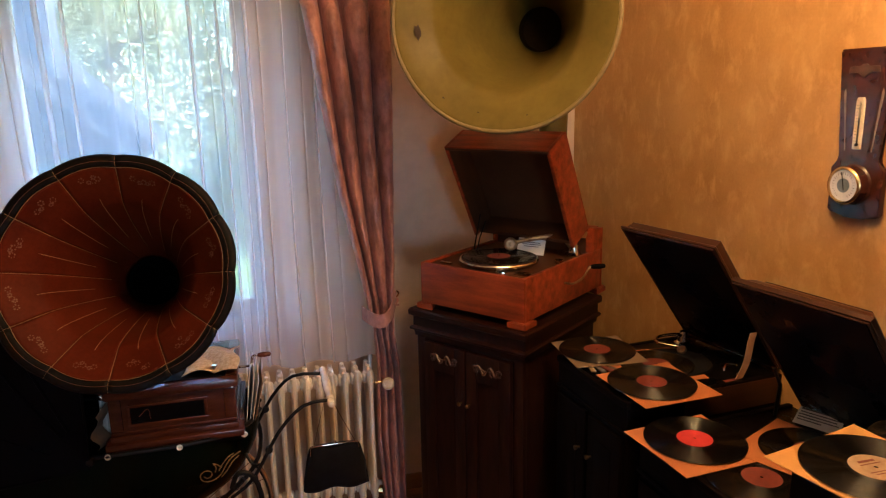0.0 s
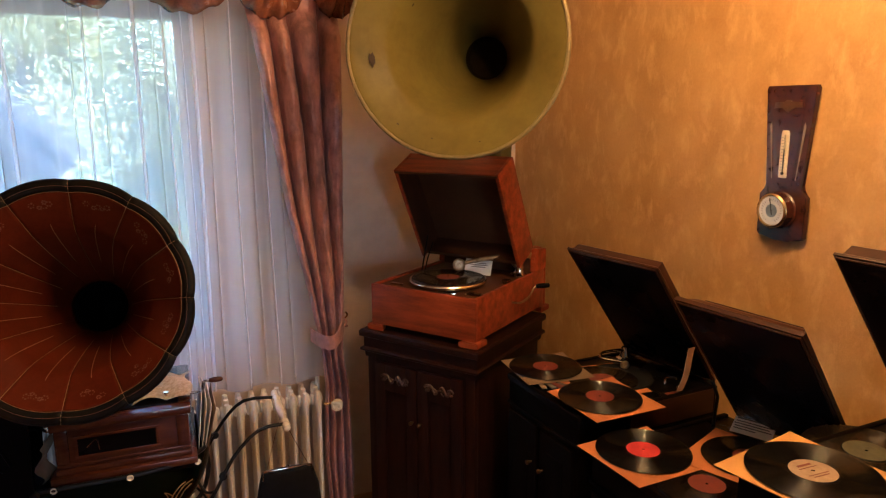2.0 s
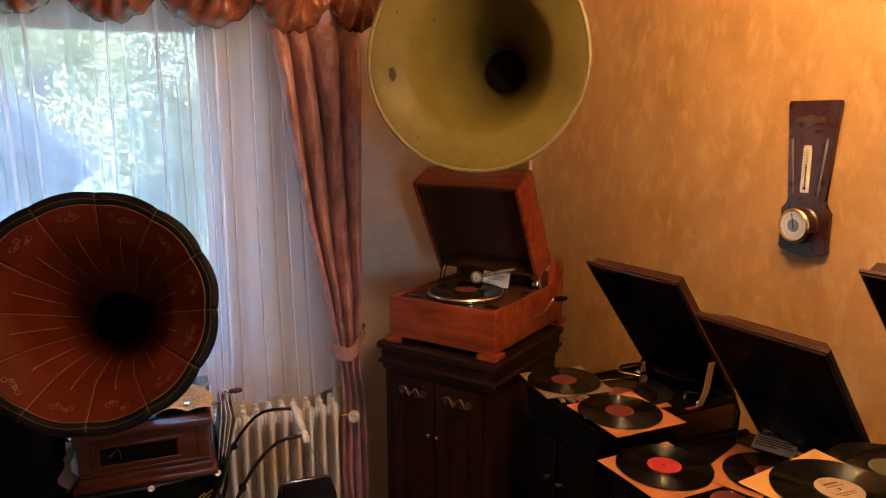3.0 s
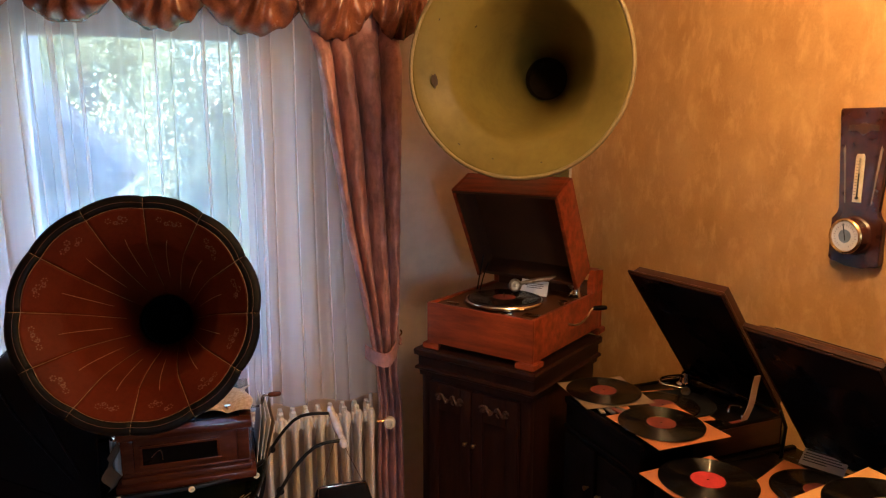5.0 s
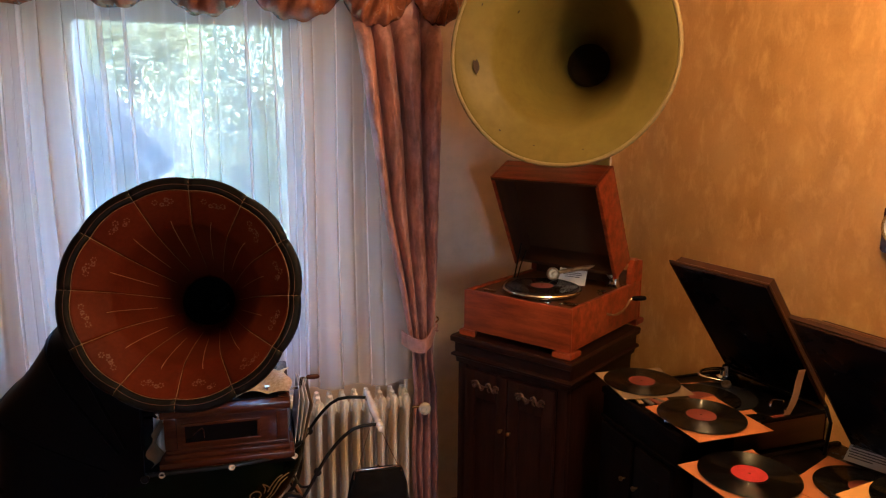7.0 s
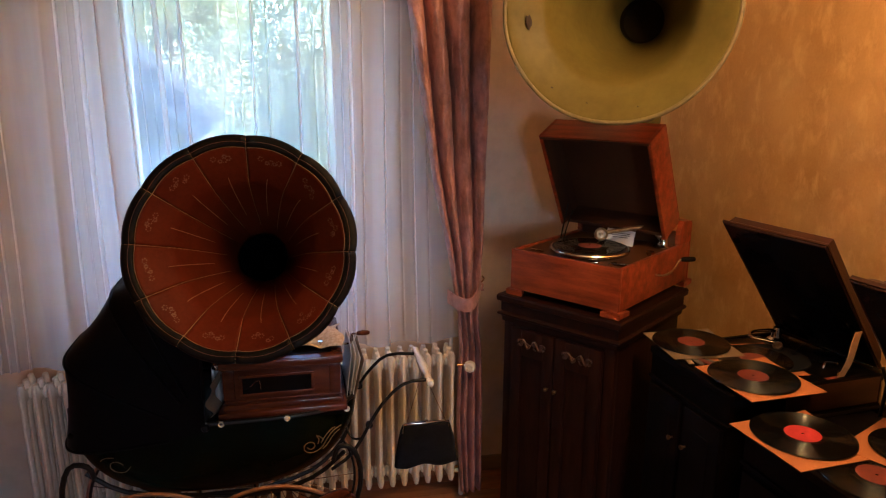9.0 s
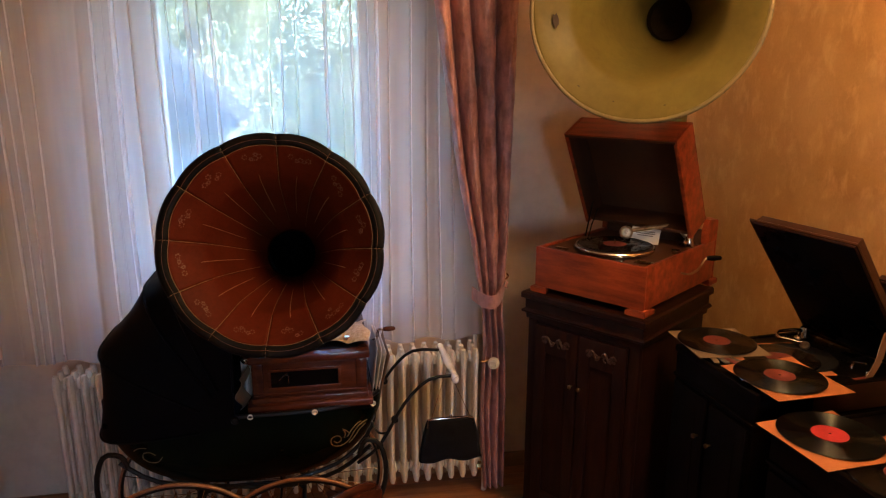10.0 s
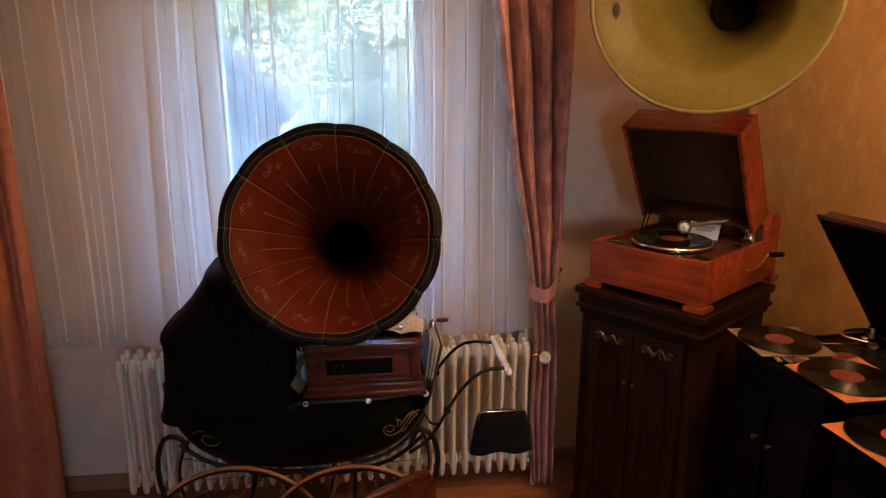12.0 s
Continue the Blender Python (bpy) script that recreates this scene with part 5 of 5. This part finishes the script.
    part("badge", box(W * 0.46, L * 0.10, -0.0045, W * 0.56, L * 0.17, -0.0036, 0), IRON, lid, "small maker's plate as a plain shape")
    return g, lid, L


GA, lidA, LA = cabinet_gramophone((0.935, 1.94, 0), 4.5, 0.39, 0.535, 0.950, (1.43, 1.973, 0.955), 12.5, 0.365, (0.31, 0.407), 0.042, BLACKWOOD, "black cabinet gramophone with raised walnut lid and records on it")
GB, lidB, LB = cabinet_gramophone((0.948, 1.462, 0), 4.5, 0.41, 0.50, 0.908, (1.45, 1.455, 0.915), 9.0, 0.36, (0.30, 0.40), 0.06, BLACKWOOD, "dark cabinet gramophone with a stepped walnut lid standing open", cove=True)
GC, lidC, LC = cabinet_gramophone((0.98, 0.985, 0), 4.5, 0.46, 0.56, 1.095, (1.53, 1.045, 1.13), 9.0, 0.46, (0.335, 0.382), 0.045, BLACKWOOD, "tall dark cabinet gramophone with its lid raised")
part("front_badge", box(0.06, LA - 0.024, -0.005, 0.10, LA - 0.018, -0.0036, 0), CHROME, lidA, "small nickel plate as a plain shape")

# works of the first machine
STRAP = material("tan_leather", (0.34, 0.20, 0.11), 0.6, dark=(0.24, 0.13, 0.07), scale=20, bump=0.15)
tt = part("turntable", lathe([(0.01, 0.947), (0.108, 0.949), (0.11, 0.953), (0.108, 0.957), (0.004, 0.957)], 48, Matrix.Translation((0.20, 0.30, 0))), VELVET, GA, "turntable with dark felt")
arm = part("tone_arm", tube([(0.06, 0.44, 0.975), (0.065, 0.40, 0.985), (0.055, 0.345, 0.982), (0.085, 0.315, 0.978), (0.12, 0.34, 0.976), (0.14, 0.36, 0.974)], [0.006, 0.006, 0.005, 0.005, 0.0045, 0.0045], 12), CHROME, GA, "curved nickel tone arm")
part("arm_socket", lathe([(0.028, 0.946), (0.028, 0.95), (0.018, 0.956), (0.015, 0.97), (0.012, 0.99), (0.004, 0.993)], 18, Matrix.Translation((0.06, 0.44, 0))), CHROME, arm)
part("sound_box", lathe([(0.004, -0.006), (0.013, -0.006), (0.015, -0.004), (0.015, 0.003), (0.013, 0.005), (0.004, 0.004)], 24, pose(0.15, 0.365, 0.966, 35, 0, 20)), NICKELDULL, arm)
part("lever", tube([(0.30, 0.40, 0.947), (0.30, 0.41, 0.965), (0.33, 0.42, 0.972)], 0.004, 6), CHROME, GA, "small nickel lever")
part("lever", lathe([(0.008, 0.946), (0.008, 0.955), (0.005, 0.962), (0.001, 0.963)], 12, Matrix.Translation((0.36, 0.40, 0))), CHROME, GA)
part("lever", lathe([(0.010, 0.946), (0.012, 0.951), (0.008, 0.953)], 12, Matrix.Translation((0.27, 0.43, 0))), CHROME, GA)
part("speed_card", box(0.36, 0.345, 0.947, 0.385, 0.39, 0.949, 0.0005), DULLRED, GA, "small red speed card")
part("strap", sheet(lambda u, v: (0.378 + 0.012 * v, 0.372 + 0.025 * u + 0.03 * math.sin(1.6 * v) + 0.004 * math.sin(6 * v), 0.955 + 0.14 * v), 3, 10, 0.002), STRAP, GA, "tan leather lid strap")
part("side_panel", box(0.3905, 0.19, 0.865, 0.3925, 0.52, 0.945, 0.001), WALNUT, GA, "brown walnut side panel")
# works of the second machine
part("stay", tube([(0.045, 0.405, 0.90), (0.04, 0.42, 0.99), (0.035, 0.40, 1.04)], 0.005, 8, smooth=1), IRON, GB, "dark metal lid stay")
part("screw_plate", lathe([(0.012, 0), (0.013, 0.002), (0.008, 0.004), (0.001, 0.004)], 14, pose(0.0, 0.24, 0.87, 0, -90, 0)), BRASS, GB)

# records and sleeves
def sleeve(x, y, z, side, rot, mat, label, tilt=0.0, hole=False):
    s = thing("record_sleeve", pose(x, y, z, tilt, 0, rot), label, "record sleeve", "paper record sleeves")
    h = side / 2
    part("paper", sheet(lambda u, v: (-h + side * u, -h + side * v, 0.0012 + 0.0015 * math.sin(3 * u + 2) * math.sin(2.5 * v + 1) + 0.006 * max(0.0, u * v - 0.8) * 2), 10, 10, 0.0016), mat, s)
    return s


sleeve(1.165, 1.765, 0.9505, 0.25, -6, SLEEVE, "orange kraft paper record sleeve lying under others")
record("record", 1.185, 1.762, 0.9555, 0.112, DULLRED, "black shellac record on an orange sleeve")
sleeve(1.062, 1.905, 0.957, 0.235, -4, SLEEVEW, "aged off-white record sleeve with worn corners")
record("record", 1.062, 1.912, 0.9625, 0.121, DULLRED, "worn black shellac record lying on a pale sleeve")
sleeve(1.094, 1.612, 0.9615, 0.245, 4, SLEEVE, "orange kraft paper record sleeve at the cabinet edge")
record("record", 1.084, 1.624, 0.967, 0.123, DULLRED, "black shellac record with a brown-red label on an orange sleeve", rot=20)
for k in range(4):
    s = thing("needle_tin", pose(0.985 + 0.022 * k, 1.80 - 0.012 * k, 0.9505, 0, 0, 12 * k - 10), "small flat paper packet on the deck", "packet", "packets on the deck")
    part("packet", box(-0.008, -0.03, 0, 0.008, 0.03, 0.005, 0.001), (SLEEVEW, INK, DULLRED, INK)[k], s)

sleeve(1.051, 1.368, 0.9085, 0.245, 5, SLEEVE, "orange kraft paper record sleeve at the cabinet edge")
d, lb = record("record", 1.063, 1.385, 0.914, 0.125, REDLABEL, "black shellac record with a bright red label on an orange sleeve", 0.044)
sleeve(1.275, 1.255, 0.9085, 0.25, 24, SLEEVE, "orange kraft paper record sleeve on the dark deck")
record("record", 1.295, 1.250, 0.914, 0.12, DULLRED, "black shellac record on an orange sleeve")
record("record", 1.108, 1.195, 0.906, 0.125, DULLRED, "black shellac record with a faded red label lying on the deck", 0.044)
card2 = thing("card", pose(1.40, 1.355, 0.9065, 28, 0, -62), "printed description card leaning against the lid", "card")
part("sheet", box(-0.056, 0, -0.001, 0.056, 0.058, 0, 0), PAPER, card2)
print_bars(card2, [(-0.01, 0.054, 0.08, 0.006), (0.0, 0.043, 0.10, 0.0035), (-0.005, 0.034, 0.095, 0.0035), (0.0, 0.025, 0.10, 0.0035), (-0.02, 0.016, 0.06, 0.0035)], 0.0002)

sleeve(1.082, 0.888, 1.0965, 0.262, 11, SLEEVEY, "yellow kraft paper record sleeve in front of the raised lid")
d, lb = record("record", 1.085, 0.892, 1.102, 0.126, CREAMLABEL, "large black shellac record with a beige label on a yellow sleeve", 0.045)
print_bars(lb, [(0.0, 0.022, 0.035, 0.006), (0.0, 0.012, 0.045, 0.002), (0.0, -0.014, 0.05, 0.002), (0.0, -0.021, 0.04, 0.002)], 0.0028, DULLRED, "label_print")
record("record", 1.275, 0.925, 1.0925, 0.125, OLIVELABEL, "black shellac record with a grey-green label lying on the deck", 0.045)
sleeve(1.07, 0.66, 1.0935, 0.25, -12, SLEEVE, "orange kraft paper record sleeve")
record("record", 1.075, 0.665, 1.099, 0.124, DULLRED, "black shellac record on an orange sleeve")

# ---- barometer on the east wall ----
BARO = EAST @ Matrix(((0, 0, -1, -0.003), (-1, 0, 0, -1.428), (0, 1, 0, 1.434), (0, 0, 0, 1)))
baro = thing("barometer", BARO, "dark mahogany wall barometer with thermometer and brass-cased dial", "barometer")
outline = [(-0.075, 0.026), (-0.066, 0.018), (-0.03, 0.016), (-0.026, 0.009), (0.026, 0.009), (0.03, 0.016), (0.066, 0.018), (0.075, 0.026), (0.075, 0.135), (0.055, 0.152), (0.0515, 0.165), (0.078, 0.424), (0.074, 0.432), (-0.074, 0.432), (-0.078, 0.424), (-0.0515, 0.165), (-0.055, 0.152), (-0.075, 0.135)]
part("board", prism(outline, 0.0, 0.018, 0.003), BAROWOOD, baro)
part("raised_panel", prism([(-0.03, 0.16), (0.03, 0.16), (0.052, 0.40), (0.04, 0.418), (-0.04, 0.418), (-0.052, 0.40)], 0.0185, 0.022, 0.002), BAROWOOD, baro)
# pale strips added in place of gaps that show the wall behind
for s in (-1, 1):
    part("slit", prism([(s * 0.036, 0.18), (s * 0.039, 0.18), (s * 0.056, 0.325), (s * 0.052, 0.335), (s * 0.049, 0.325)][::s], 0.0187, 0.0195), SLEEVEW, baro, "pale strip in place of an open side slit")
th = part("thermometer", prism([(-0.013, 0.185), (0.013, 0.185), (0.013, 0.305), (0.009, 0.313), (-0.009, 0.313), (-0.013, 0.305)], 0.0225, 0.026, 0.001), IVORY, baro, "ivory thermometer scale")
part("tube", tube([(0.002, 0.198, 0.028), (0.002, 0.302, 0.028)], 0.002, 8), GLASS, th)
part("bulb", lathe([(0.001, -0.004), (0.004, -0.002), (0.004, 0.002), (0.001, 0.004)], 10, pose(0.002, 0.197, 0.029)), IRON, th)
part("mercury", tube([(0.002, 0.198, 0.0285), (0.002, 0.262, 0.0285)], 0.0011, 6), IRON, th)
marks = bmesh.new()
for k in range(12):
    box(-0.010, 0.205 + 0.008 * k, 0.0261, -0.003 if k % 2 else -0.001, 0.2062 + 0.008 * k, 0.0264, 0, marks)
part("scale_marks", marks, INK, th)
part("carving", prism([(-0.044, 0.372), (-0.018, 0.374), (-0.006, 0.364), (0.0, 0.360), (0.006, 0.364), (0.018, 0.374), (0.044, 0.372), (0.042, 0.388), (0.012, 0.388), (0.006, 0.394), (-0.006, 0.394), (-0.012, 0.388), (-0.042, 0.388)], 0.0222, 0.0255, 0.001), WORNOAK, baro, "carved winged ornament")
dl = part("dial", lathe([(0.050, 0.018), (0.052, 0.022), (0.047, 0.026), (0.045, 0.050), (0.002, 0.050)], 48, Matrix.Translation((0.0, 0.096, 0))), BAROWOOD, baro, "dark bronze dial case")
part("bezel", lathe([(0.041, 0.0505), (0.046, 0.0505), (0.048, 0.054), (0.046, 0.058), (0.042, 0.060), (0.040, 0.056), (0.041, 0.0505)], 48, Matrix.Translation((0.0, 0.096, 0)), cap=False), BRASS, dl, "bright brass bezel ring")
part("face", lathe([(0.002, 0.0545), (0.0395, 0.0545), (0.0395, 0.0555), (0.002, 0.0555)], 40, Matrix.Translation((0.0, 0.096, 0)), cap=False), SILVER, dl, "pale silvered face")
part("centre", lathe([(0.002, 0.0558), (0.018, 0.0558), (0.018, 0.0562), (0.002, 0.0562)], 32, Matrix.Translation((0.0, 0.096, 0)), cap=False), BLUESTEEL, dl, "grey centre of the dial")
part("hand_pointer", box(-0.0012, -0.012, 0.0566, 0.0012, 0.034, 0.0572, 0, m=Matrix.Translation((0, 0.096, 0)) @ pose(0, 0, 0, 0, 0, 12)), IRON, dl)
tick = bmesh.new()
for k in range(24):
    a = radians(-150 + 300 * k / 23)
    box(-0.0005, 0.027, 0.0556, 0.0005, 0.033, 0.0559, 0, tick, Matrix.Translation((0, 0.096, 0)) @ pose(0, 0, 0, 0, 0, math.degrees(a)))
part("dial_marks", tick, INK, dl)

# ---- ceiling lamp with three bulbs ----
lamp = thing("ceiling_lamp", pose(LAMP.x, LAMP.y, CEIL), "brass ceiling lamp with three lit bulbs", "lamp")
wpart("canopy", lathe([(0.05, CEIL), (0.048, CEIL - 0.02), (0.02, CEIL - 0.035), (0.008, CEIL - 0.04)], 24, Matrix.Translation((LAMP.x, LAMP.y, 0))), BRASS, lamp)
wpart("stem", tube([(LAMP.x, LAMP.y, CEIL - 0.03), (LAMP.x, LAMP.y, LAMP.z + 0.02)], 0.007, 10), BRASS, lamp)
for k in range(3):
    a = radians(90 + 120 * k)
    cx, sy = math.cos(a), math.sin(a)
    wpart("arm", tube([(LAMP.x, LAMP.y, LAMP.z + 0.06), (LAMP.x + 0.05 * cx, LAMP.y + 0.05 * sy, LAMP.z + 0.02), (LAMP.x + 0.15 * cx, LAMP.y + 0.15 * sy, LAMP.z + 0.03), (LAMP.x + 0.17 * cx, LAMP.y + 0.17 * sy, LAMP.z + 0.01)], 0.005, 8), BRASS, lamp)
    wpart("holder", lathe([(0.008, 0.02), (0.016, 0.012), (0.017, -0.012), (0.012, -0.014)], 16, Matrix.Translation((LAMP.x + 0.17 * cx, LAMP.y + 0.17 * sy, LAMP.z))), BRASS, lamp)

# ---- floor boards ----
board = finish("floor_board", box(-0.60, -0.045, -0.003, 0.60, 0.045, 0.0, 0.0015), PARQUET)
for i in range(22):
    for j in range(5):
        piece("floor_board", board, floor, Matrix.Translation((-2.0 + 1.205 * j + (0.4 if i % 2 else 0.0) - (0.2 if i % 3 else 0), 0.90 + 0.0915 * i, 0.0)))
